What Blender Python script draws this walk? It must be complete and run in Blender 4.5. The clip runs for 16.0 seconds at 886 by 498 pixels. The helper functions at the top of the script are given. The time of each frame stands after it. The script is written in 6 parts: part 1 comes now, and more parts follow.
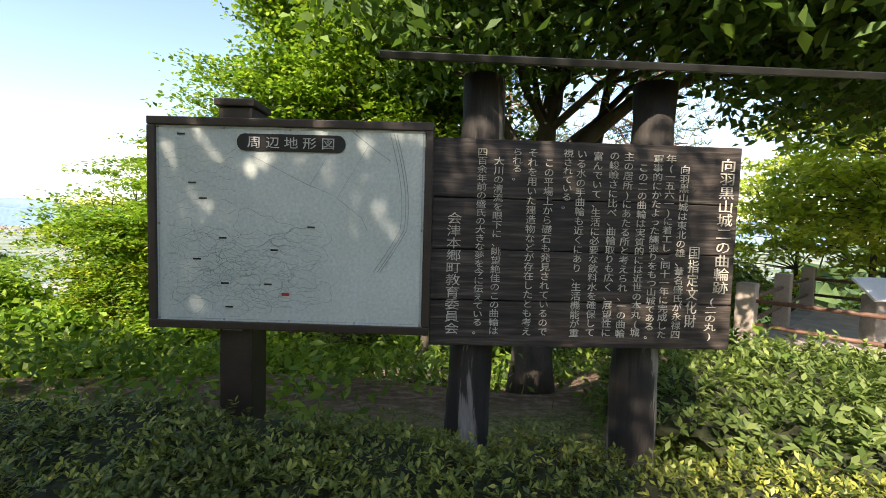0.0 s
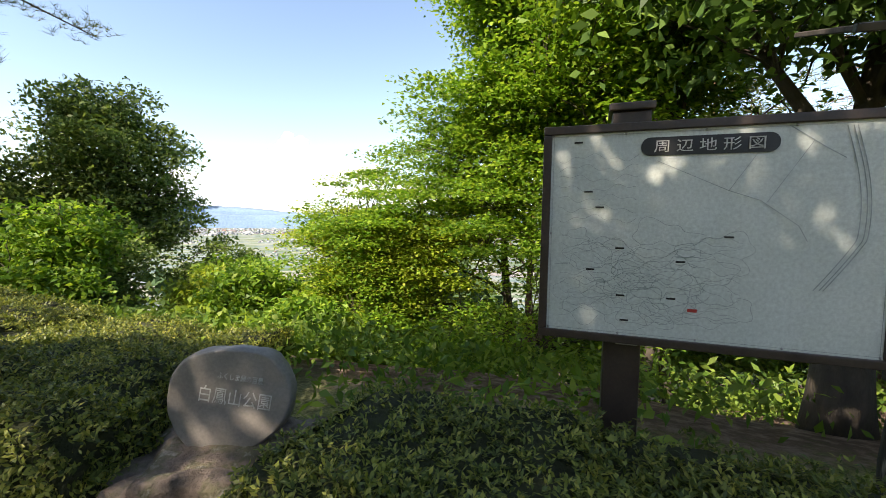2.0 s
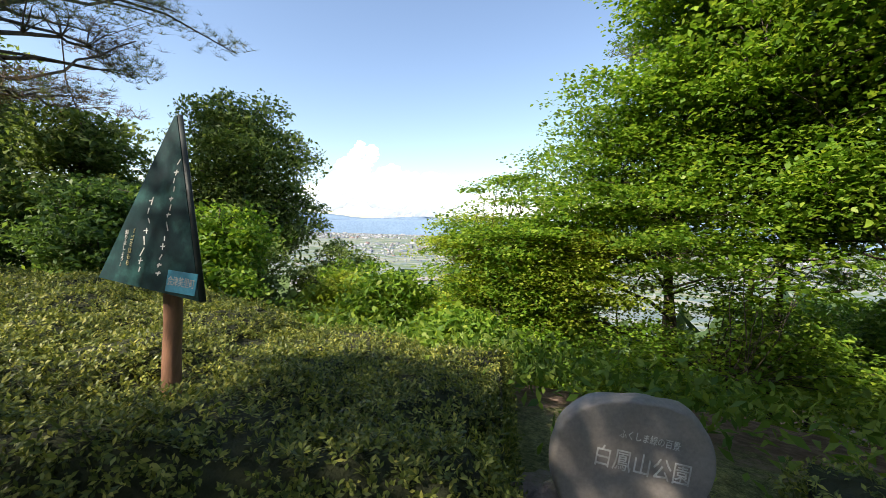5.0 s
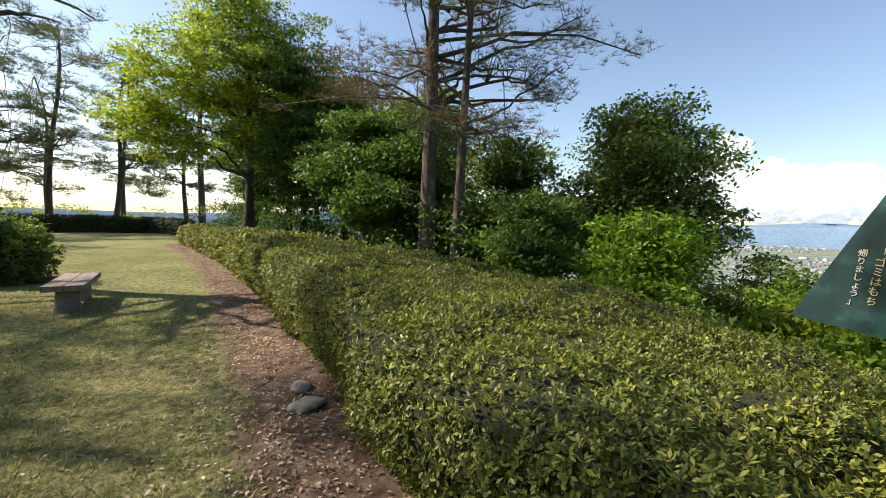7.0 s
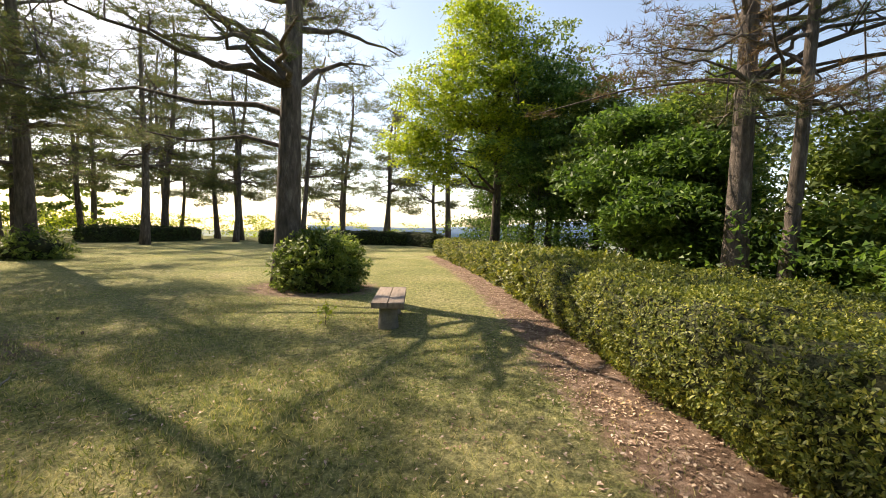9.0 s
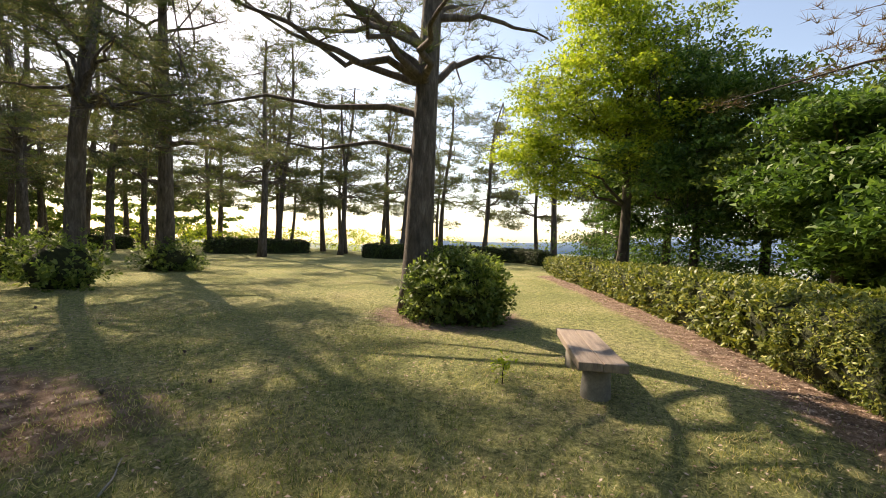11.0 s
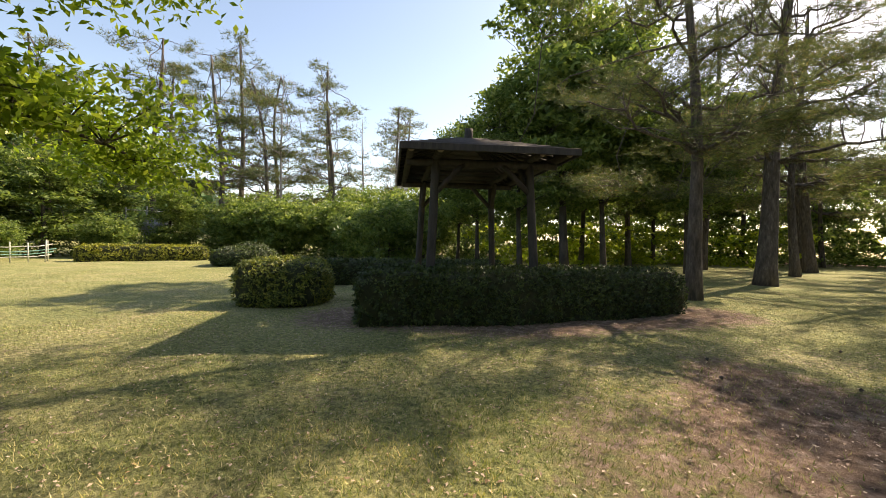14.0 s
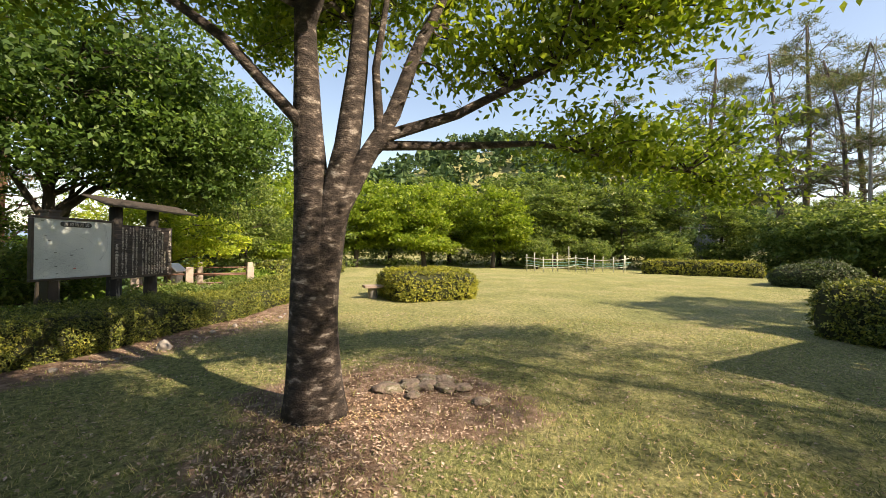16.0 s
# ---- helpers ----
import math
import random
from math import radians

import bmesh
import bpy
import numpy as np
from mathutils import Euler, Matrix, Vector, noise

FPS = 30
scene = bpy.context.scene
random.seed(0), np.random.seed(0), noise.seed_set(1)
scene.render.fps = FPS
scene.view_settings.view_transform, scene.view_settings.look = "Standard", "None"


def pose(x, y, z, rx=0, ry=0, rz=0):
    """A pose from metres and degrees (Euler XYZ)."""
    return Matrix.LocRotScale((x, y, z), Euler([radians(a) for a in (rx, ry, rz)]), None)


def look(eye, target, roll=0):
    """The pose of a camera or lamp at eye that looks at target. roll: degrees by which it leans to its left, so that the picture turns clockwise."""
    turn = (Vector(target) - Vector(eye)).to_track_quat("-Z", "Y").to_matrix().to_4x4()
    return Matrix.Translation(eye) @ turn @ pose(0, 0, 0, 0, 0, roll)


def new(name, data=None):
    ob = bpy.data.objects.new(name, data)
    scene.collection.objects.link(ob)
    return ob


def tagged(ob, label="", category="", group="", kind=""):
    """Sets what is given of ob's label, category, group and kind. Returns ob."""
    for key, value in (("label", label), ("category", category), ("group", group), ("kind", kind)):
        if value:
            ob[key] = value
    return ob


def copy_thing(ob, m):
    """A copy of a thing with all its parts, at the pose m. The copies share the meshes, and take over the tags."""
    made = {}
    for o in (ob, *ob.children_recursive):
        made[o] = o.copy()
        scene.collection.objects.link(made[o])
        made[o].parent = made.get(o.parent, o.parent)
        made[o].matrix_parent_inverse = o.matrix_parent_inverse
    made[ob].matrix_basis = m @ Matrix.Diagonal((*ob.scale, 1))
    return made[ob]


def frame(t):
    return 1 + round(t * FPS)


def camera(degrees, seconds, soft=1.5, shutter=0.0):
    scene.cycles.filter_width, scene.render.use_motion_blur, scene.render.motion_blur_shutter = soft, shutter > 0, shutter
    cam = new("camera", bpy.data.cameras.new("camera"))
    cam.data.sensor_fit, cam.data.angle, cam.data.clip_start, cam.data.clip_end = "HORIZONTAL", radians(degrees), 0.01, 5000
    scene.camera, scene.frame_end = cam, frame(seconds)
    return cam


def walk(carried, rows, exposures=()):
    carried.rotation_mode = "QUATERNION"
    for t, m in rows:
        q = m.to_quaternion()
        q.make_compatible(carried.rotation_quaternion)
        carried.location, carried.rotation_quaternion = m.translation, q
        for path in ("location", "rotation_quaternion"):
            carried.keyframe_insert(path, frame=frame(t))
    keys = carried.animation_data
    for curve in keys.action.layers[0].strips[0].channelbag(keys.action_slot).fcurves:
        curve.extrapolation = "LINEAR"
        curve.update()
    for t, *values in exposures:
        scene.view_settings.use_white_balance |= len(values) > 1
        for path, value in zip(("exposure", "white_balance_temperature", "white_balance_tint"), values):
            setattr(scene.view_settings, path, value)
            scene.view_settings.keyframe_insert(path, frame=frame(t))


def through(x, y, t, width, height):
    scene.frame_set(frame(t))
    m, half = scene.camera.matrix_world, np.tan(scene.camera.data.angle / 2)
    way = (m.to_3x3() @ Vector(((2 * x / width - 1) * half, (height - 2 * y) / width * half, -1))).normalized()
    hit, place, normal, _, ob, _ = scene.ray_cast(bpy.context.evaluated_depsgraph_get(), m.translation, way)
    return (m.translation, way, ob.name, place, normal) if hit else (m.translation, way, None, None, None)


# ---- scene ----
cam = camera(94.0, 16.0, soft=0.8)
PATH = [
    (0, pose(-0.000, 0.000, 1.476, 86.64, -1.62, -0.00)),
    (0.5, pose(-0.183, -0.023, 1.479, 86.57, -1.60, 3.23)),
    (1, pose(-0.524, -0.115, 1.506, 86.41, -1.40, 8.66)),
    (1.5, pose(-0.832, -0.107, 1.497, 86.25, -1.11, 14.16)),
    (2, pose(-1.164, -0.079, 1.491, 86.23, -0.95, 18.96)),
    (2.5, pose(-1.451, -0.184, 1.481, 86.45, -1.00, 21.73)),
    (3, pose(-1.724, -0.301, 1.456, 86.77, -1.45, 23.39)),
    (5.5, pose(-3.142, -0.240, 1.482, 87.08, -2.40, 31.66)),
    (6, pose(-3.526, -0.439, 1.469, 86.67, -2.09, 47.38)),
    (6.5, pose(-3.954, -0.690, 1.437, 86.72, -2.62, 61.13)),
    (7, pose(-4.426, -0.892, 1.444, 86.37, -2.09, 73.09)),
    (7.5, pose(-4.806, -1.135, 1.441, 86.45, -1.63, 82.50)),
    (8, pose(-5.135, -1.491, 1.449, 86.81, -1.57, 89.59)),
    (8.5, pose(-5.514, -1.846, 1.466, 86.95, -1.42, 97.37)),
    (9, pose(-5.892, -2.260, 1.439, 87.17, -1.55, 102.27)),
    (11.5, pose(-7.226, -4.369, 1.518, 88.94, -2.15, 120.44)),
    (12, pose(-7.177, -4.632, 1.556, 88.96, -1.87, 130.71)),
    (12.5, pose(-7.087, -4.814, 1.545, 89.06, -1.66, 146.44)),
    (13, pose(-6.969, -4.895, 1.544, 89.00, -1.47, 165.92)),
    (13.5, pose(-6.848, -4.925, 1.534, 89.01, -1.11, 186.43)),
    (14, pose(-6.712, -4.897, 1.535, 89.07, -0.83, 208.88)),
    (14.5, pose(-6.627, -4.839, 1.535, 89.25, -0.80, 230.01)),
    (15, pose(-6.605, -4.707, 1.543, 89.45, -0.81, 252.07)),
    (15.5, pose(-6.626, -4.598, 1.547, 89.72, -0.96, 267.86)),
    (16, pose(-6.637, -4.571, 1.541, 90.05, -1.02, 275.88)),
]
walk(cam, PATH, exposures=[(0, 1.55, 7100, 13), (1.5, 1.42, 7200, 13), (3, 1.2, 7100, 13), (5.5, 0.95, 6700, 12), (7, 0.75, 6900, 11), (9, 1.1, 8000, 14), (12.5, 1.05, 8100, 15), (14.5, 1.2, 8000, 15), (16, 1.1, 8000, 15)])

# ---- light ----
SUN_EL, SUN_AZ = 40.0, (-0.42, -0.91)          # height, and the way towards the sun on the plan
world = bpy.data.worlds.new("sky")
scene.world = world
world.use_nodes = True
wn = world.node_tree.nodes
sky = wn.new("ShaderNodeTexSky")
sky.sky_type = "NISHITA"
sky.sun_disc = False
sky.sun_elevation = radians(SUN_EL)
sky.sun_rotation = math.atan2(SUN_AZ[0], SUN_AZ[1])
sky.air_density, sky.dust_density, sky.ozone_density = 1.0, 0.7, 1.2
world.node_tree.links.new(sky.outputs[0], wn["Background"].inputs[0])
wn["Background"].inputs[1].default_value = 0.13
sun = new("sun", bpy.data.lights.new("sun", "SUN"))
sun.data.energy, sun.data.angle, sun.data.color = 5.0, radians(0.55), (1.0, 0.91, 0.78)
_v = Vector((SUN_AZ[0], SUN_AZ[1], 0)).normalized() * math.cos(radians(SUN_EL)) + Vector((0, 0, math.sin(radians(SUN_EL))))
sun.matrix_world = look(_v * 50, (0, 0, 0))

# ---- materials ----
def nodes_of(name):
    m = bpy.data.materials.new(name)
    m.use_nodes = True
    nt = m.node_tree
    return m, nt, nt.nodes["Principled BSDF"]


def ramp(nt, src, stops):
    r = nt.nodes.new("ShaderNodeValToRGB")
    while len(r.color_ramp.elements) < len(stops):
        r.color_ramp.elements.new(0.5)
    for e, (p, c) in zip(r.color_ramp.elements, stops):
        e.position, e.color = p, (*c, 1)
    nt.links.new(src, r.inputs[0])
    return r.outputs[0]


def noise_tex(nt, scale, detail=4.0, rough=0.6, stretch=(1, 1, 1), coord="Object", distortion=0.0):
    tc = nt.nodes.new("ShaderNodeTexCoord")
    mp = nt.nodes.new("ShaderNodeMapping")
    mp.inputs["Scale"].default_value = stretch
    n = nt.nodes.new("ShaderNodeTexNoise")
    n.inputs["Scale"].default_value, n.inputs["Detail"].default_value = scale, detail
    n.inputs["Roughness"].default_value, n.inputs["Distortion"].default_value = rough, distortion
    nt.links.new(tc.outputs[coord], mp.inputs[0])
    nt.links.new(mp.outputs[0], n.inputs["Vector"])
    return n.outputs[0]


def mix(nt, fac, a, b, blend="MIX"):
    m = nt.nodes.new("ShaderNodeMix")
    m.data_type, m.blend_type = "RGBA", blend
    for sock, v in ((m.inputs[0], fac), (m.inputs[6], a), (m.inputs[7], b)):
        if isinstance(v, bpy.types.NodeSocket):
            nt.links.new(v, sock)
        elif isinstance(v, (int, float)):
            sock.default_value = v
        else:
            sock.default_value = (*v, 1)
    return m.outputs[2]


def bump(nt, bsdf, height, strength, distance):
    b = nt.nodes.new("ShaderNodeBump")
    b.inputs["Strength"].default_value, b.inputs["Distance"].default_value = strength, distance
    nt.links.new(height, b.inputs["Height"])
    nt.links.new(b.outputs[0], bsdf.inputs["Normal"])


def surface(name, stops, scale, rough=0.7, fine=40.0, strength=0.4, dist=0.01, stretch=(1, 1, 1), metal=0.0, detail=6.0, distortion=0.0):
    """A surface with a broad colour variation, a fine grain and relief."""
    m, nt, b = nodes_of(name)
    big = noise_tex(nt, scale, detail, 0.6, stretch, distortion=distortion)
    small = noise_tex(nt, fine, 5.0, 0.65, stretch)
    col = ramp(nt, big, stops)
    grain = ramp(nt, small, [(0.3, (0.62, 0.62, 0.62)), (0.7, (1.0, 1.0, 1.0))])
    nt.links.new(mix(nt, 0.7, col, grain, "MULTIPLY"), b.inputs["Base Color"])
    b.inputs["Roughness"].default_value, b.inputs["Metallic"].default_value = rough, metal
    bump(nt, b, small, strength, dist)
    return m


def leafy(name, stops, through=0.4, rough=0.5, tint=(1.0, 1.0, 0.6), spots=0.9):
    """Leaves: a colour for each leaf, and light that shines through them."""
    m, nt, b = nodes_of(name)
    g = nt.nodes.new("ShaderNodeNewGeometry")
    col = ramp(nt, g.outputs["Random Per Island"], stops)
    patch = noise_tex(nt, spots, 3.0)
    col = mix(nt, 0.8, col, ramp(nt, patch, [(0.32, (0.5, 0.55, 0.55)), (0.55, (1.0, 1.0, 1.0)), (0.72, (1.3, 1.22, 0.9))]), "MULTIPLY")
    nt.links.new(col, b.inputs["Base Color"])
    b.inputs["Roughness"].default_value = rough
    b.inputs["Specular IOR Level"].default_value = 0.35
    t = nt.nodes.new("ShaderNodeBsdfTranslucent")
    nt.links.new(mix(nt, 1.0, col, tint, "MULTIPLY"), t.inputs[0])
    s = nt.nodes.new("ShaderNodeMixShader")
    s.inputs[0].default_value = through
    nt.links.new(b.outputs[0], s.inputs[1])
    nt.links.new(t.outputs[0], s.inputs[2])
    nt.links.new(s.outputs[0], nt.nodes["Material Output"].inputs[0])
    return m


M = {}
M["bark_pine"] = surface("pine bark", [(0.3, (0.055, 0.043, 0.036)), (0.55, (0.13, 0.105, 0.088)), (0.8, (0.26, 0.225, 0.195))], 11, 0.9, 30, 1.0, 0.04, (1, 1, 0.28), distortion=0.4)
M["bark_red"] = surface("red pine bark", [(0.3, (0.12, 0.06, 0.04)), (0.6, (0.26, 0.13, 0.08)), (0.8, (0.32, 0.2, 0.14))], 4, 0.9, 24, 0.9, 0.03, (1, 1, 0.35))
M["bark_dark"] = surface("dark bark", [(0.3, (0.04, 0.033, 0.026)), (0.7, (0.11, 0.09, 0.07))], 6, 0.9, 30, 0.9, 0.02, (1, 1, 0.35))
M["bark_cherry"] = surface("cherry bark", [(0.4, (0.025, 0.019, 0.016)), (0.53, (0.065, 0.049, 0.041)), (0.6, (0.15, 0.12, 0.1)), (0.66, (0.38, 0.34, 0.3))], 8, 0.85, 30, 1.0, 0.03, (1, 1, 2.2))
M["bark_pale"] = surface("weathered grey wood", [(0.3, (0.2, 0.18, 0.16)), (0.7, (0.38, 0.35, 0.31))], 4, 0.9, 40, 0.5, 0.01, (1, 1, 0.3))
M["maple"] = leafy("maple leaves", [(0.0, (0.09, 0.2, 0.02)), (0.5, (0.18, 0.33, 0.035)), (1.0, (0.36, 0.48, 0.06))], 0.5)
M["lime"] = leafy("fresh yellow-green leaves", [(0.0, (0.22, 0.33, 0.03)), (0.6, (0.4, 0.5, 0.06)), (1.0, (0.56, 0.6, 0.1))], 0.58)
M["green"] = leafy("green leaves", [(0.0, (0.085, 0.145, 0.034)), (0.5, (0.17, 0.245, 0.066)), (1.0, (0.31, 0.38, 0.12))], 0.52)
M["dark"] = leafy("dark green leaves", [(0.0, (0.05, 0.105, 0.025)), (0.6, (0.105, 0.2, 0.046)), (1.0, (0.2, 0.31, 0.075))], 0.48)
M["cherry"] = leafy("cherry leaves", [(0.0, (0.12, 0.2, 0.02)), (0.5, (0.24, 0.35, 0.04)), (1.0, (0.42, 0.5, 0.08))], 0.58, 0.4)
M["azalea"] = leafy("clipped azalea leaves", [(0.0, (0.06, 0.09, 0.02)), (0.4, (0.14, 0.18, 0.04)), (0.75, (0.27, 0.3, 0.06)), (1.0, (0.44, 0.42, 0.1))], 0.35, 0.45, spots=2.6)
M["box_dark"] = leafy("dark clipped hedge leaves", [(0.0, (0.025, 0.045, 0.015)), (0.6, (0.055, 0.085, 0.025)), (1.0, (0.11, 0.15, 0.04))], 0.25, 0.5)
M["box_gold"] = leafy("golden clipped hedge leaves", [(0.0, (0.12, 0.15, 0.025)), (0.5, (0.27, 0.29, 0.04)), (1.0, (0.45, 0.42, 0.07))], 0.35, 0.5)
M["needles"] = leafy("pine needles", [(0.0, (0.06, 0.09, 0.04)), (0.6, (0.13, 0.165, 0.075)), (0.9, (0.22, 0.23, 0.1)), (1.0, (0.3, 0.19, 0.1))], 0.4, 0.5)
M["needles_brown"] = leafy("withered pine needles", [(0.0, (0.12, 0.075, 0.045)), (0.6, (0.2, 0.12, 0.07)), (1.0, (0.15, 0.15, 0.07))], 0.3, 0.6)
M["grass"] = leafy("short lawn grass", [(0.0, (0.12, 0.18, 0.04)), (0.4, (0.28, 0.33, 0.1)), (0.7, (0.5, 0.46, 0.2)), (1.0, (0.72, 0.6, 0.39))], 0.35, 0.6)
M["fern"] = leafy("slope undergrowth", [(0.0, (0.08, 0.17, 0.025)), (0.5, (0.16, 0.27, 0.04)), (1.0, (0.3, 0.4, 0.07))], 0.5)
M["litter"] = leafy("fallen leaves", [(0.0, (0.17, 0.1, 0.068)), (0.4, (0.38, 0.26, 0.19)), (1.0, (0.64, 0.51, 0.42))], 0.1, 0.8, (1, 0.9, 0.8))
# dark olive for the hedge hulls, standing in for shade in the leaf gaps
M["inside"] = surface("hedge core in gap shade", [(0.3, (0.018, 0.024, 0.008)), (0.7, (0.05, 0.058, 0.02))], 12, 1.0, 60, 1.0, 0.02)
M["stone_cut"] = surface("cut grey stone face", [(0.3, (0.2, 0.18, 0.16)), (0.7, (0.31, 0.28, 0.255))], 3, 0.55, 60, 0.15, 0.003)
M["rock"] = surface("rough mossy rock", [(0.3, (0.08, 0.06, 0.048)), (0.48, (0.22, 0.17, 0.14)), (0.58, (0.14, 0.13, 0.075)), (0.68, (0.46, 0.42, 0.38))], 7, 0.9, 24, 1.0, 0.03)
M["cobble"] = surface("pale field stone", [(0.3, (0.2, 0.18, 0.16)), (0.7, (0.42, 0.39, 0.36))], 6, 0.9, 30, 0.6, 0.01)
M["concrete"] = surface("stained concrete", [(0.28, (0.12, 0.11, 0.1)), (0.5, (0.3, 0.28, 0.25)), (0.75, (0.43, 0.39, 0.35))], 2.5, 0.9, 50, 0.4, 0.006)
M["concrete_warm"] = surface("pinkish concrete", [(0.3, (0.3, 0.25, 0.21)), (0.7, (0.52, 0.43, 0.37))], 3, 0.85, 50, 0.3, 0.004)
M["rail_rust"] = surface("rusty brown steel", [(0.3, (0.1, 0.05, 0.035)), (0.7, (0.26, 0.15, 0.11))], 9, 0.6, 60, 0.3, 0.002, metal=0.3)
M["brown_metal"] = surface("dark brown painted metal", [(0.3, (0.03, 0.02, 0.016)), (0.7, (0.06, 0.042, 0.034))], 5, 0.45, 80, 0.1, 0.001)
M["log_black"] = surface("black-painted weathered log", [(0.42, (0.018, 0.014, 0.012)), (0.55, (0.036, 0.03, 0.026)), (0.6, (0.24, 0.21, 0.185)), (0.75, (0.38, 0.34, 0.31))], 5, 0.75, 45, 0.6, 0.006, (2.0, 2.0, 0.3), distortion=0.6)
M["log_red"] = surface("reddish peeled log", [(0.3, (0.1, 0.05, 0.03)), (0.6, (0.26, 0.13, 0.075)), (0.8, (0.36, 0.24, 0.16))], 8, 0.7, 50, 0.5, 0.004, (1.5, 1.5, 0.25))
M["plank"] = surface("old bench plank", [(0.3, (0.2, 0.15, 0.12)), (0.7, (0.4, 0.32, 0.26))], 5, 0.8, 50, 0.5, 0.004, (0.4, 3, 1))
M["timber"] = surface("dark stained timber", [(0.3, (0.025, 0.02, 0.017)), (0.7, (0.066, 0.054, 0.046))], 5, 0.8, 40, 0.5, 0.005, (2, 2, 0.3))
M["shingle"] = surface("dark roof boards", [(0.3, (0.05, 0.042, 0.04)), (0.7, (0.13, 0.11, 0.105))], 4, 0.75, 40, 0.5, 0.005, (0.4, 3, 1))
M["white_paint"] = surface("weathered white paint", [(0.35, (0.4, 0.39, 0.36)), (0.6, (0.68, 0.67, 0.63))], 14, 0.7, 60, 0.2, 0.001)
M["cream_ink"] = surface("faded cream lettering", [(0.38, (0.34, 0.31, 0.26)), (0.6, (0.66, 0.62, 0.54))], 22, 0.8, 90, 0.2, 0.001)
M["black_plate"] = surface("black plate", [(0.3, (0.012, 0.012, 0.012)), (0.7, (0.025, 0.025, 0.026))], 6, 0.4, 80, 0.05, 0.001)
M["map_white"] = surface("pale grey-green printed map", [(0.35, (0.55, 0.6, 0.565)), (0.65, (0.64, 0.68, 0.645))], 2.2, 0.42, 70, 0.02, 0.0005)
M["map_ink"] = surface("grey map ink", [(0.35, (0.27, 0.31, 0.3)), (0.65, (0.43, 0.47, 0.46))], 9, 0.6, 70, 0.02, 0.0005)
M["red_mark"] = surface("red map mark", [(0.3, (0.5, 0.04, 0.03)), (0.7, (0.62, 0.07, 0.05))], 9, 0.6, 70, 0.02, 0.0005)
M["rivet"] = surface("dull steel rivet", [(0.3, (0.25, 0.25, 0.25)), (0.7, (0.45, 0.45, 0.45))], 20, 0.4, 90, 0.1, 0.0005, metal=0.8)
M["green_board"] = surface("faded dark green board", [(0.35, (0.003, 0.018, 0.022)), (0.52, (0.006, 0.036, 0.038)), (0.7, (0.025, 0.1, 0.09))], 5.5, 0.6, 60, 0.1, 0.001)
M["board_edge"] = surface("dark board edge", [(0.3, (0.012, 0.02, 0.022)), (0.7, (0.03, 0.045, 0.045))], 9, 0.6, 60, 0.1, 0.001)
M["cyan"] = surface("blue sticker", [(0.3, (0.03, 0.27, 0.42)), (0.7, (0.08, 0.4, 0.55))], 7, 0.45, 60, 0.05, 0.0005)
M["yellow_ink"] = surface("faded yellow lettering", [(0.3, (0.4, 0.34, 0.16)), (0.7, (0.62, 0.55, 0.32))], 20, 0.7, 60, 0.05, 0.0005)
M["white_panel"] = surface("white enamel panel", [(0.3, (0.7, 0.71, 0.72)), (0.7, (0.8, 0.8, 0.8))], 3, 0.35, 70, 0.05, 0.0005)
M["tube_green"] = surface("green painted tube", [(0.3, (0.08, 0.24, 0.17)), (0.7, (0.2, 0.4, 0.3))], 9, 0.5, 70, 0.1, 0.001)
M["tube_white"] = surface("pale bamboo pole", [(0.3, (0.36, 0.38, 0.28)), (0.7, (0.6, 0.6, 0.5))], 9, 0.6, 70, 0.1, 0.001)
M["steel_tank"] = surface("dull grey tank metal", [(0.3, (0.2, 0.21, 0.2)), (0.7, (0.38, 0.39, 0.37))], 3, 0.5, 50, 0.1, 0.002, metal=0.4)
M["cloud"] = surface("cloud", [(0.3, (0.8, 0.83, 0.88)), (0.7, (0.92, 0.93, 0.95))], 0.01, 1.0, 0.05, 0.2, 1.0)
# pale emission added so the clouds' shaded parts stay bright
_b = M["cloud"].node_tree.nodes["Principled BSDF"]
_b.inputs["Emission Color"].default_value, _b.inputs["Emission Strength"].default_value = (0.9, 0.95, 1.0, 1), 0.32
# distance haze is put into this flat blue base colour
M["mountain"] = surface("mountains with haze in the blue", [(0.3, (0.16, 0.25, 0.37)), (0.7, (0.2, 0.3, 0.42))], 0.004, 1.0, 0.05, 0.1, 1.0)
M["wall_far"] = leafy("far house walls", [(0.0, (0.13, 0.15, 0.18)), (0.4, (0.24, 0.26, 0.29)), (0.75, (0.36, 0.37, 0.39)), (0.85, (0.22, 0.14, 0.12)), (1.0, (0.12, 0.16, 0.21))], 0.0, 0.8)
M["wood_far"] = leafy("far woods", [(0.0, (0.03, 0.07, 0.03)), (0.5, (0.06, 0.115, 0.04)), (1.0, (0.12, 0.18, 0.06))], 0.2, 0.8)

M["green_board"].node_tree.nodes["Principled BSDF"].inputs["Specular IOR Level"].default_value = 0.2


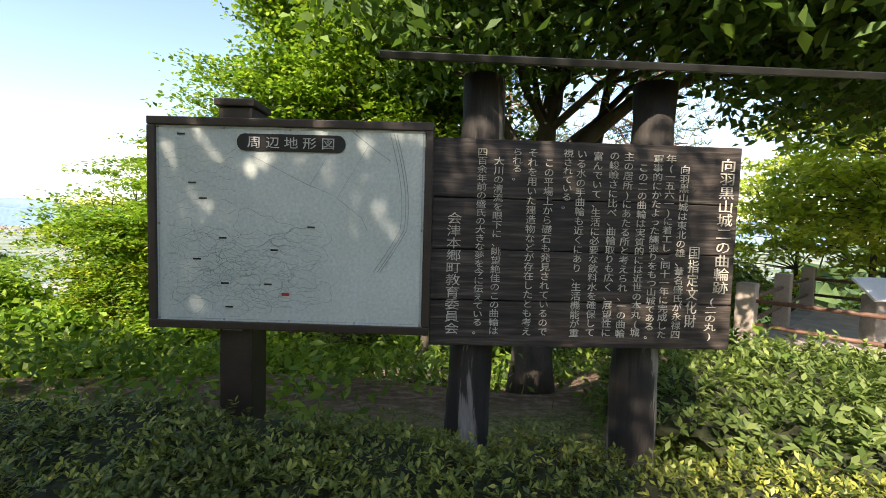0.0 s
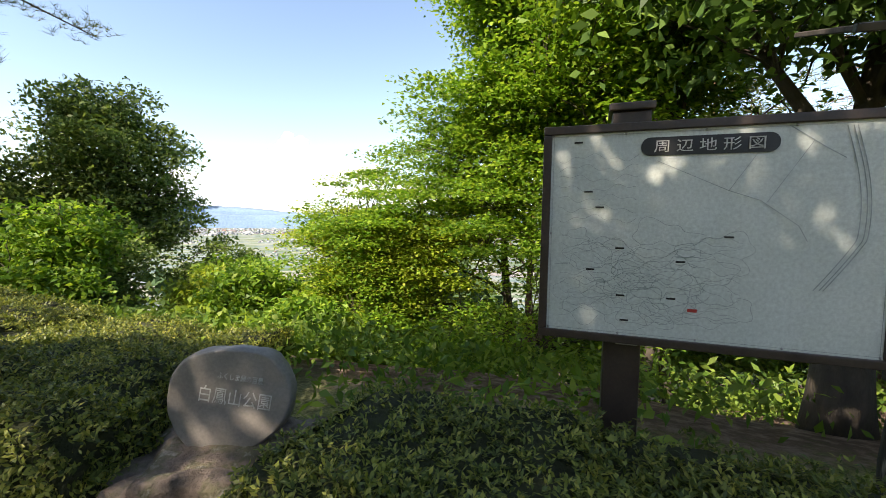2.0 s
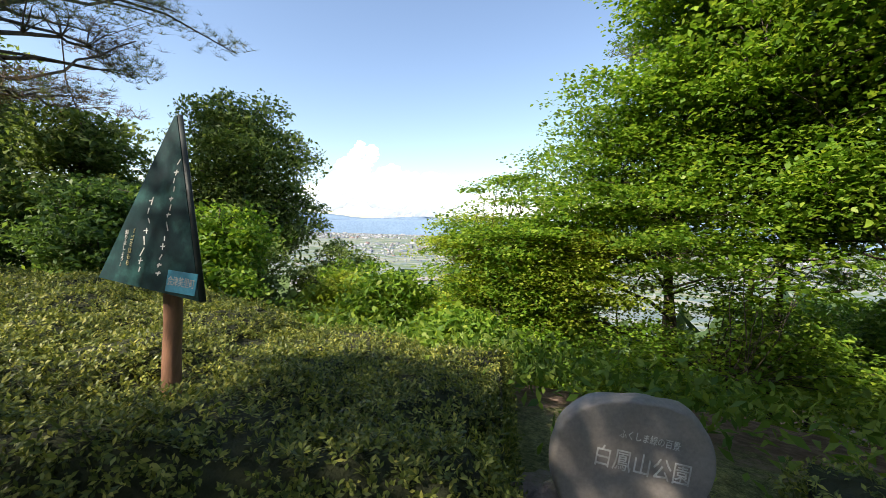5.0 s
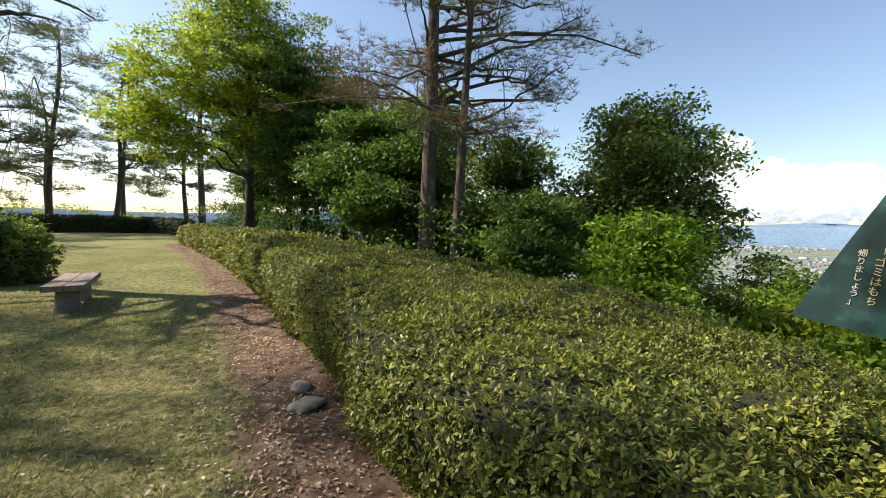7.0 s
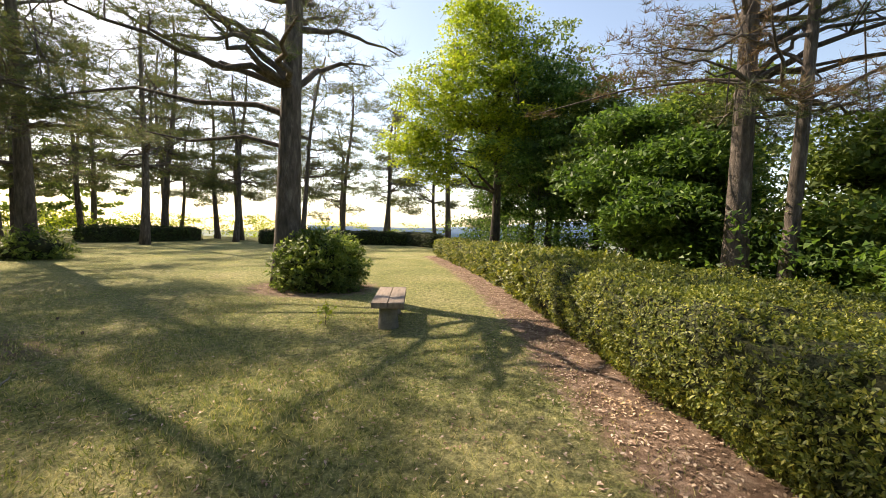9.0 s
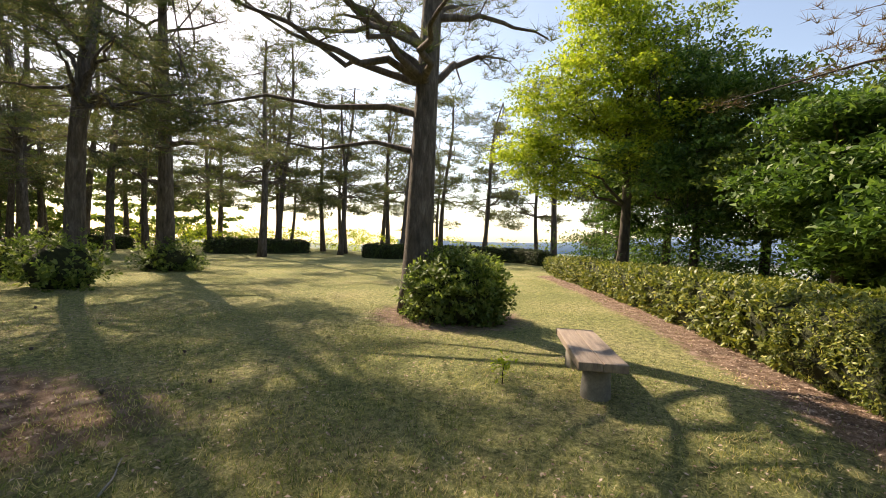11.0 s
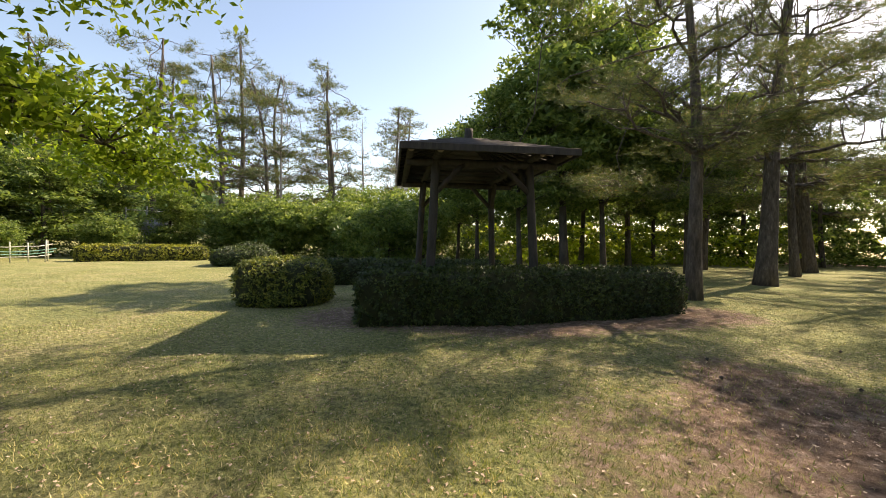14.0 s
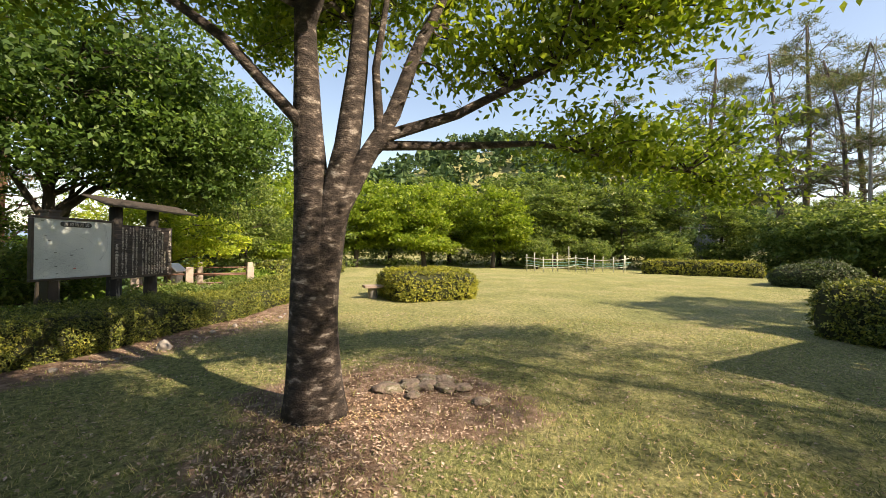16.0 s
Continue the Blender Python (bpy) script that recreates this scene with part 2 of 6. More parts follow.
def sign_wood():
    m, nt, b = nodes_of("dark grained sign planks")
    info = nt.nodes.new("ShaderNodeObjectInfo")
    tc = nt.nodes.new("ShaderNodeTexCoord")
    mp = nt.nodes.new("ShaderNodeMapping")
    mp.inputs["Scale"].default_value = (0.55, 1.0, 9.0)
    off = nt.nodes.new("ShaderNodeVectorMath")
    off.operation = "SCALE"
    off.inputs[0].default_value = (7.3, 1.0, 3.1)
    nt.links.new(info.outputs["Random"], off.inputs["Scale"])
    nt.links.new(off.outputs[0], mp.inputs["Location"])
    nt.links.new(tc.outputs["Object"], mp.inputs[0])
    w = nt.nodes.new("ShaderNodeTexNoise")
    w.inputs["Scale"].default_value, w.inputs["Detail"].default_value = 5.5, 5.0
    w.inputs["Roughness"].default_value, w.inputs["Distortion"].default_value = 0.62, 0.5
    nt.links.new(mp.outputs[0], w.inputs["Vector"])
    col = ramp(nt, w.outputs[0], [(0.36, (0.01, 0.0075, 0.0065)), (0.48, (0.028, 0.021, 0.018)), (0.58, (0.055, 0.043, 0.037)), (0.68, (0.1, 0.081, 0.071))])
    st = ramp(nt, noise_tex(nt, 2.2, 5.0), [(0.35, (0.6, 0.58, 0.56)), (0.7, (1.2, 1.15, 1.1))])
    nt.links.new(mix(nt, 0.8, col, st, "MULTIPLY"), b.inputs["Base Color"])
    b.inputs["Roughness"].default_value = 0.7
    bump(nt, b, w.outputs[0], 0.7, 0.006)
    return m


M["sign_wood"] = sign_wood()


def ground_mat():
    m, nt, b = nodes_of("lawn, slope and plain")
    at = nt.nodes.new("ShaderNodeAttribute")
    at.attribute_name = "litter"
    far = nt.nodes.new("ShaderNodeAttribute")
    far.attribute_name = "plain"
    patch = noise_tex(nt, 0.55, 6.0, 0.62)
    fine = noise_tex(nt, 44.0, 8.0, 0.8)
    mid = noise_tex(nt, 6.0, 6.0, 0.65)
    lawn = ramp(nt, patch, [(0.3, (0.165, 0.19, 0.068)), (0.45, (0.31, 0.315, 0.125)), (0.57, (0.46, 0.41, 0.205)), (0.72, (0.58, 0.47, 0.29))])
    straw = ramp(nt, fine, [(0.36, (0.045, 0.055, 0.025)), (0.52, (0.27, 0.29, 0.12)), (0.68, (0.68, 0.62, 0.42))])
    lawn = mix(nt, 0.6, lawn, straw)
    lawn = mix(nt, 0.75, lawn, ramp(nt, noise_tex(nt, 13.0, 6.0, 0.75), [(0.37, (0.2, 0.24, 0.21)), (0.5, (0.8, 0.83, 0.8)), (0.63, (1.5, 1.42, 1.3))]), "MULTIPLY")
    soil = ramp(nt, mid, [(0.3, (0.09, 0.06, 0.043)), (0.5, (0.23, 0.155, 0.115)), (0.7, (0.44, 0.33, 0.265))])
    f = nt.nodes.new("ShaderNodeMath")
    f.operation = "ADD"
    nt.links.new(at.outputs["Fac"], f.inputs[0])
    sub = nt.nodes.new("ShaderNodeMath")
    sub.operation = "MULTIPLY_ADD"
    sub.inputs[1].default_value, sub.inputs[2].default_value = 1.1, -0.55
    nt.links.new(mid, sub.inputs[0])
    nt.links.new(sub.outputs[0], f.inputs[1])
    near = mix(nt, ramp(nt, f.outputs[0], [(0.35, (0, 0, 0)), (0.65, (1, 1, 1))]), lawn, soil)
    tc = nt.nodes.new("ShaderNodeTexCoord")
    v = nt.nodes.new("ShaderNodeTexVoronoi")
    mp = nt.nodes.new("ShaderNodeMapping")
    mp.inputs["Scale"].default_value, mp.inputs["Rotation"].default_value = (0.004, 0.009, 0.0), (0, 0, 0.5)
    v.distance = "CHEBYCHEV"
    nt.links.new(tc.outputs["Object"], mp.inputs[0])
    nt.links.new(mp.outputs[0], v.inputs["Vector"])
    sep = nt.nodes.new("ShaderNodeSeparateColor")
    nt.links.new(v.outputs["Color"], sep.inputs[0])
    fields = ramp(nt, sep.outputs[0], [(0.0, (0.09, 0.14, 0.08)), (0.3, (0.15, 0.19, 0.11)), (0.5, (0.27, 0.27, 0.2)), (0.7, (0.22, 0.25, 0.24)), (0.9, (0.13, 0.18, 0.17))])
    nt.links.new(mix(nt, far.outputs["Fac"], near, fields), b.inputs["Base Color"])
    b.inputs["Roughness"].default_value = 0.95
    b.inputs["Specular IOR Level"].default_value = 0.15
    bump(nt, b, fine, 1.0, 0.05)
    return m


M["ground"] = ground_mat()


# ---- building tools ----
def mesh_np(name, verts, faces, material, smooth=False):
    verts, faces = np.asarray(verts, np.float32), np.asarray(faces, np.int32)
    me = bpy.data.meshes.new(name)
    n, k = faces.shape
    me.vertices.add(len(verts))
    me.vertices.foreach_set("co", verts.ravel())
    me.loops.add(n * k)
    me.loops.foreach_set("vertex_index", faces.ravel())
    me.polygons.add(n)
    me.polygons.foreach_set("loop_start", np.arange(0, n * k, k, dtype=np.int32))
    if smooth:
        me.polygons.foreach_set("use_smooth", np.ones(n, dtype=bool))
    me.update(calc_edges=True)
    me.materials.append(material)
    return me


def part(name, me, parent=None, label="", at=None):
    """Links a mesh, or a bmesh with its material, as one object under a thing."""
    ob = new(name, me)
    if parent is not None:
        ob.parent = parent
    if at is not None:
        ob.matrix_basis = at
    if label:
        ob["label"] = label
    return ob


def done(bm, name, material, smooth=False):
    me = bpy.data.meshes.new(name)
    if smooth:
        for f in bm.faces:
            f.smooth = True
    bm.to_mesh(me)
    bm.free()
    me.materials.append(material)
    return me


def thing(name, m, label, category, group="", kind=""):
    ob = new(name)
    ob.empty_display_size = 0.2
    ob.matrix_basis = m
    return tagged(ob, label, category, group, kind)


def block(bm, x0, x1, y0, y1, z0, z1, bevel=0.0, m=None):
    """A box, with its edges rounded off, added to bm."""
    r = bmesh.ops.create_cube(bm, size=1.0)
    vs = r["verts"]
    for v in vs:
        v.co = Vector((x0 + (v.co.x + 0.5) * (x1 - x0), y0 + (v.co.y + 0.5) * (y1 - y0), z0 + (v.co.z + 0.5) * (z1 - z0)))
    if m is not None:
        bmesh.ops.transform(bm, matrix=m, verts=vs)
    if bevel > 0:
        es = list({e for v in vs for e in v.link_edges})
        bmesh.ops.bevel(bm, geom=es, offset=bevel, segments=2, affect="EDGES", profile=0.5)


def box_mesh(name, material, x0, x1, y0, y1, z0, z1, bevel=0.006):
    bm = bmesh.new()
    block(bm, x0, x1, y0, y1, z0, z1, bevel)
    return done(bm, name, material)


def tube(points, radii, sides=7, caps=True):
    """A tapered tube along points: vertices and quads."""
    p = np.asarray(points, float)
    r = np.broadcast_to(np.asarray(radii, float), (len(p),))
    d = np.gradient(p, axis=0)
    d /= np.linalg.norm(d, axis=1)[:, None] + 1e-9
    ref = np.array([0.0, 0.0, 1.0]) if abs(d[:, 2]).mean() < 0.8 else np.array([1.0, 0.0, 0.0])
    u = np.cross(d, ref)
    u /= np.linalg.norm(u, axis=1)[:, None] + 1e-9
    w = np.cross(d, u)
    a = np.linspace(0, 2 * math.pi, sides, endpoint=False)
    v = (p[:, None] + r[:, None, None] * (u[:, None] * np.cos(a)[None, :, None] + w[:, None] * np.sin(a)[None, :, None])).reshape(-1, 3)
    i, j = np.meshgrid(np.arange(len(p) - 1), np.arange(sides), indexing="ij")
    k = (j + 1) % sides
    f = np.stack([i * sides + j, i * sides + k, (i + 1) * sides + k, (i + 1) * sides + j], -1).reshape(-1, 4)
    if caps:
        c0, c1 = len(v), len(v) + 1
        v = np.vstack([v, p[0], p[-1]])
        e = np.arange(0, sides, 2)
        b = (len(p) - 1) * sides
        f = np.vstack([f, np.stack([np.full_like(e, c0), (e + 2) % sides, (e + 1) % sides, e], -1), np.stack([np.full_like(e, c1), b + e, b + (e + 1) % sides, b + (e + 2) % sides], -1)]) if sides % 2 == 0 else f
    return v, f


def joined(pieces):
    vs, fs, n = [], [], 0
    for v, f in pieces:
        vs.append(v)
        fs.append(f + n)
        n += len(v)
    return np.vstack(vs), np.vstack(fs)


def leaves(rng, centres, size, length=2.0, flat=0.5, way=None, plain=False):
    """Bent leaves, one quad each, about the centres. flat: how level they lie."""
    n = len(centres)
    s = size * rng.uniform(0.65, 1.25, n)[:, None]
    nor = rng.normal(0, 1, (n, 3)) * (1 - flat)
    nor[:, 2] += flat
    if way is not None:
        nor += way
    nor /= np.linalg.norm(nor, axis=1)[:, None] + 1e-9
    d = rng.normal(0, 1, (n, 3))
    d -= nor * (d * nor).sum(1)[:, None]
    d /= np.linalg.norm(d, axis=1)[:, None] + 1e-9
    e = np.cross(nor, d)
    a, b = centres - d * s * length / 2, centres + d * s * length / 2 - nor * s * 0.25
    mid = centres - d * s * length * 0.05 + nor * s * 0.12
    if plain:
        v = np.stack([a + e * s * 0.35, b, mid - e * s * 0.65], 1).reshape(-1, 3)
        return v, np.arange(3 * n).reshape(-1, 3)
    v = np.stack([a, mid + e * s * 0.5, b, mid - e * s * 0.5], 1).reshape(-1, 3)
    return v, np.arange(4 * n).reshape(-1, 4)


def rosettes(rng, centres, ways, size, count, length=2.6):
    """Small leaves that spread from shoot tips, along the shoots' ways."""
    n = len(centres)
    c, w = np.repeat(centres, count, 0), np.repeat(ways, count, 0)
    s = np.repeat(size, count)[:, None] * rng.uniform(0.7, 1.3, (n * count, 1))
    d = rng.normal(0, 1, c.shape)
    d -= w * (d * w).sum(1)[:, None]
    d /= np.linalg.norm(d, axis=1)[:, None] + 1e-9
    d = d + w * rng.uniform(0.1, 1.1, (len(d), 1))
    d /= np.linalg.norm(d, axis=1)[:, None] + 1e-9
    e = np.cross(d, w)
    e /= np.linalg.norm(e, axis=1)[:, None] + 1e-9
    nor = np.cross(e, d)
    c = c + w * s * rng.uniform(-1.0, 1.0, (len(d), 1))
    mid = c + d * s * length * 0.55 + nor * s * 0.12
    v = np.stack([c + d * s * 0.2, mid + e * s * 0.5, c + d * s * length, mid - e * s * 0.5], 1).reshape(-1, 3)
    return v, np.arange(4 * len(d)).reshape(-1, 4)


def tufts(rng, centres, length, count, width, up=0.3):
    """Pine needles, a thin blade each, that spread from the centres."""
    n = len(centres)
    c = np.repeat(centres, count, 0)
    d = rng.normal(0, 1, (n * count, 3))
    d[:, 2] = np.abs(d[:, 2]) * 0.8 + up * rng.uniform(-0.6, 1, n * count)
    d /= np.linalg.norm(d, axis=1)[:, None]
    side = np.cross(d, rng.normal(0, 1, d.shape))
    side /= np.linalg.norm(side, axis=1)[:, None] + 1e-9
    ln = length * rng.uniform(0.6, 1.2, len(d))[:, None]
    v = np.stack([c + side * width * 0.5, c - side * width * 0.5, c + d * ln - side * width * 0.15], 1).reshape(-1, 3)
    return v, np.arange(3 * len(d)).reshape(-1, 3)


def bent(rng, a, b, sag=0.1, n=6):
    a, b = np.asarray(a, float), np.asarray(b, float)
    t = np.linspace(0, 1, n)[:, None]
    ln = np.linalg.norm(b - a)
    p = a + (b - a) * t + rng.normal(0, 0.05 * ln, 3) * np.sin(t * math.pi) + rng.normal(0, 0.03 * ln, (n, 3)) * np.sin(t * math.pi)
    p[:, 2] += sag * ln * np.sin(t[:, 0] * math.pi)
    return p


def in_crown(rng, crown, n, shell=0.45):
    w = np.array([c[3] * c[4] * c[5] for c in crown]) ** 0.67
    pick = rng.choice(len(crown), n, p=w / w.sum())
    c = np.array(crown)[pick]
    d = rng.normal(0, 1, (n, 3))
    d /= np.linalg.norm(d, axis=1)[:, None]
    return c[:, :3] + d * c[:, 3:] * (rng.uniform(0, 1, n) ** shell)[:, None]


def tree(name, x, y, z, trunk, radius, crown, label, category="tree", bark="bark_dark", leaf="green", seed=0, clusters=120, per=60,
         size=0.07, spread=0.45, thick=0.14, limbs=7, needles=False, flat=0.55, extra=(), group="", length=2.0, shell=0.45, twig=0.02, plain=False, reach_max=1.9):
    """A tree: a trunk along the given points (from its base), limbs to the crown's bodies, and a crown of single leaves or needles."""
    rng = np.random.default_rng(seed)
    ob = thing(name, pose(x, y, z), label, category, group)
    tp = np.asarray(trunk, float)
    t = np.linspace(0, 1, len(tp))
    tt = np.linspace(0, 1, max(10, len(tp) * 3))
    tp = np.stack([np.interp(tt, t, tp[:, i]) for i in range(3)], 1)
    tp[1:-1] = (tp[:-2] + 2 * tp[1:-1] + tp[2:]) / 4
    rr = radius * (1 - 0.75 * tt) * (1 + 0.3 * np.exp(-tt * len(tt) * 0.8))
    wood = [tube(tp, rr, 12)]
    targets = in_crown(rng, crown, clusters, shell)
    nodes, nrad = [tp[len(tp) // 2:]], [rr[len(tp) // 2:]]
    far = targets[rng.permutation(len(targets))[:limbs]]
    for q in far:
        cand = np.where(tp[:, 2] < q[2] + 0.1 * abs(q[2]))[0]
        cand = cand[cand > len(tp) * 0.3]
        i = cand[-1 - int(rng.integers(0, max(1, min(4, len(cand)))))] if len(cand) else len(tp) - 1
        p = bent(rng, tp[i], q, 0.06 if not needles else 0.02, 9)
        r = np.linspace(min(rr[i] * 0.42, 0.09), twig * 0.7, 9)
        wood.append(tube(p, r, 7, False))
        nodes.append(p[2:])
        nrad.append(r[2:])
    nodes, nrad = np.vstack(nodes), np.concatenate(nrad)
    for pts, r0 in extra:
        p = bent(rng, pts[0], pts[-1], 0, 12) * 0 + np.stack([np.interp(np.linspace(0, len(pts) - 1, 12), range(len(pts)), np.array(pts)[:, i]) for i in range(3)], 1)
        nodes, nrad = np.vstack([nodes, p[3:]]), np.concatenate([nrad, np.linspace(r0, r0 * 0.25, 12)[3:]])
    keep = []
    for q in targets:
        d = np.linalg.norm(nodes - q, axis=1) + np.maximum(0, nodes[:, 2] - q[2]) * 1.5
        i = int(d.argmin())
        if d[i] > reach_max:
            keep.append(False)
            continue
        keep.append(True)
        if d[i] > 0.15:
            wood.append(tube(bent(rng, nodes[i], q, 0.05, 4), np.linspace(min(nrad[i] * 0.6, twig), twig * 0.25, 4), 4, False))
    for pts, r0 in extra:
        wood.append(tube(pts, np.linspace(r0, r0 * 0.25, len(pts)), 7, False))
    v, f = joined(wood)
    part("trunk", mesh_np("trunk", v, f, M[bark], True), ob)
    targets = targets[np.array(keep)]
    c = np.repeat(targets, per, 0)
    o = rng.normal(0, 1, c.shape)
    o *= (1.75 * rng.uniform(0, 1, len(o)) ** 0.45 / (np.linalg.norm(o, axis=1) + 1e-9))[:, None]
    o = o * np.array([spread, spread, thick]) * np.repeat(rng.uniform(0.6, 1.25, len(targets)), per)[:, None]
    if not needles:
        o[:, 2] -= 0.25 * (o[:, 0] ** 2 + o[:, 1] ** 2)
        v, f = leaves(rng, c + o, size * (1.2 if plain else 1), length, flat, None, plain)
    else:
        v, f = tufts(rng, c + o, size, needles, size * 0.46 / needles)
    part("crown", mesh_np("crown", v, f, M[leaf]), ob)
    return ob


# ---- ground ----
EDGE_X = np.array([-5000, -60, -34, -27, -16, -8, -5, 0, 1.6, 3.2, 8, 20, 32, 60, 5000])
EDGE_Y = np.array([-900, -24, -8.5, -4.0, 0.9, 2.0, 2.2, 2.1, 2.3, 3.6, 4.2, 7.5, 6.0, 30, 600])
HEDGE = [(-3.2, 1.0), (-3.9, 0.72), (-5.0, 0.05), (-6.56, -0.5), (-8.3, -0.83), (-11.0, -1.56), (-13.5, -2.2), (-16.0, -2.95), (-20.6, -4.55), (-26.5, -7.0)]


def smooth_np(a, lo, hi):
    t = np.clip((a - lo) / (hi - lo), 0, 1)
    return t * t * (3 - 2 * t)


def ground_z(x, y):
    x, y = np.asarray(x, float), np.asarray(y, float)
    dn = np.maximum(0, y - np.interp(x, EDGE_X, EDGE_Y)) * 0.93
    dw = np.maximum(0, -44 - x)
    ds = np.maximum(0, -64 - y) * smooth_np(60 - x, 0, 40)
    d = dn + dw + ds
    z = -0.36 * d * smooth_np(d, -1.0, 6.0)
    z = np.where(z < -60, -60 + (z + 60) * 0.3, z)
    z = np.maximum(z, -92.0 + 0.0 * z)
    hill = 47 * np.exp(-((x - 185) / 62) ** 2 - ((y + 12) / 85) ** 2) * smooth_np(x, 40, 90)
    z = z + hill * smooth_np(d, 60, 0)
    plate = smooth_np(d, 0.5, 0.0)
    z = z + plate * 0.025 * (np.sin(x * 1.3 + y * 0.7) * np.sin(y * 1.1 - x * 0.4)) + (1 - plate) * 0.12 * np.sin(x * 0.9) * np.sin(y * 0.8) * smooth_np(d, 0.5, 3)
    return z


def gz(x, y):
    return float(ground_z(x, y))


def line_distance(px, py, line):
    best = np.full(np.shape(px), 1e9)
    for (ax, ay), (bx, by) in zip(line, line[1:]):
        dx, dy = bx - ax, by - ay
        t = np.clip(((px - ax) * dx + (py - ay) * dy) / (dx * dx + dy * dy), 0, 1)
        best = np.minimum(best, np.hypot(px - ax - t * dx, py - ay - t * dy))
    return best


def axis(lo, hi, step, far):
    a = list(np.arange(lo, hi + step / 2, step))
    s, p = step, a[-1]
    up = []
    while p < far:
        s *= 1.17
        p += s
        up.append(min(p, far))
    s, p = step, lo
    dn = []
    while p > -far:
        s *= 1.17
        p -= s
        dn.append(max(p, -far))
    return np.array(dn[::-1] + a + up)


SIGN_HEDGE = [(7.0, 1.3), (3.6, 0.66), (1.6, 0.58), (0.4, 0.66), (-1.0, 0.82), (-2.4, 1.1)]
gx, gy = axis(-40, 30, 0.45, 4900), axis(-34, 16, 0.45, 4900)
GX, GY = np.meshgrid(gx, gy)
GZ = ground_z(GX, GY)
nx = len(gx)
ii, jj = np.meshgrid(np.arange(len(gy) - 1), np.arange(nx - 1), indexing="ij")
gf = np.stack([ii * nx + jj, ii * nx + jj + 1, (ii + 1) * nx + jj + 1, (ii + 1) * nx + jj], -1).reshape(-1, 4)
gme = mesh_np("ground", np.stack([GX, GY, GZ], -1).reshape(-1, 3), gf, M["ground"], True)
lit = 1.0 - smooth_np(line_distance(GX, GY, HEDGE), 0.35, 1.05)
lit = np.maximum(lit, 0.9 * (1 - smooth_np(line_distance(GX, GY, SIGN_HEDGE), 0.4, 1.6)))
lit = np.maximum(lit, 0.95 * (1 - smooth_np(np.hypot(GX + 2.4, GY + 3.6) + 0.3 * np.sin(3 * GX), 0.8, 2.0)))
lit = np.maximum(lit, 0.86 * (1 - smooth_np(np.hypot((GX + 7.9) / 1.8, (GY + 9.2) / 2.3) + 0.25 * np.sin(2.1 * GX + GY), 0.45, 1.5)))
lit = np.maximum(lit, 0.8 * (1 - smooth_np(np.hypot(GX + 3.9, GY + 3.3) + 0.2 * np.sin(4 * GY), 0.5, 1.5)))
lit = np.maximum(lit, 0.7 * (1 - smooth_np(line_distance(GX, GY, [(-1.2, -11.4), (-4.3, -12.6), (-7.3, -15.8)]), 0.7, 2.2)))
lit = np.maximum(lit, 0.75 * (1 - smooth_np(np.hypot(GX + 14.6, GY + 7.2), 1.0, 2.2)))
lit = np.maximum(lit, smooth_np(GY - np.interp(GX, EDGE_X, EDGE_Y), 0.0, 2.0) * 0.8)
lit = np.maximum(lit, 0.8 * smooth_np(-GY, 46, 56))
lit = lit * smooth_np(-GX, -60, -44)
at = gme.attributes.new("litter", "FLOAT", "POINT")
at.data.foreach_set("value", lit.ravel().astype(np.float32))
at = gme.attributes.new("plain", "FLOAT", "POINT")
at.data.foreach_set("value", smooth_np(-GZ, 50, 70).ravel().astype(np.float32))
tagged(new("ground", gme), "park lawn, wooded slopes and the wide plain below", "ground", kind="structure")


# ---- distance: mountains, clouds, town, woods ----
def mountains():
    rng = np.random.default_rng(5)
    rows = []
    for k, (dist, base, amp) in enumerate(((4500, 70, 40), (4650, 120, 50))):
        az = np.linspace(-0.75, 2.1, 260)
        h = base + amp * (0.5 * np.sin(az * 5 + k * 2) + 0.35 * np.sin(az * 13 + 1 + k) + 0.2 * np.sin(az * 31 + k * 3)) + rng.normal(0, 2.0, len(az))
        x, y = -np.sin(az) * dist, np.cos(az) * dist
        h = h * smooth_np(y, -1500, 600)
        v = np.vstack([np.stack([x * 0.97, y * 0.97, np.full_like(x, -95)], 1), np.stack([x, y, h * 0.55], 1) * [0.985, 0.985, 1], np.stack([x, y, h], 1), np.stack([x * 1.01, y * 1.01, np.full_like(x, -95)], 1)])
        n = len(az)
        i = np.arange(n - 1)
        rows.append((v, np.vstack([np.stack([i + r * n, i + 1 + r * n, i + 1 + (r + 1) * n, i + (r + 1) * n], -1) for r in range(3)])))
    v, f = joined(rows)
    tagged(new("backdrop_mountains", mesh_np("mountains", v, f, M["mountain"], True)), "mountain range beyond the plain, coloured blue with distance haze", "mountain", kind="structure")


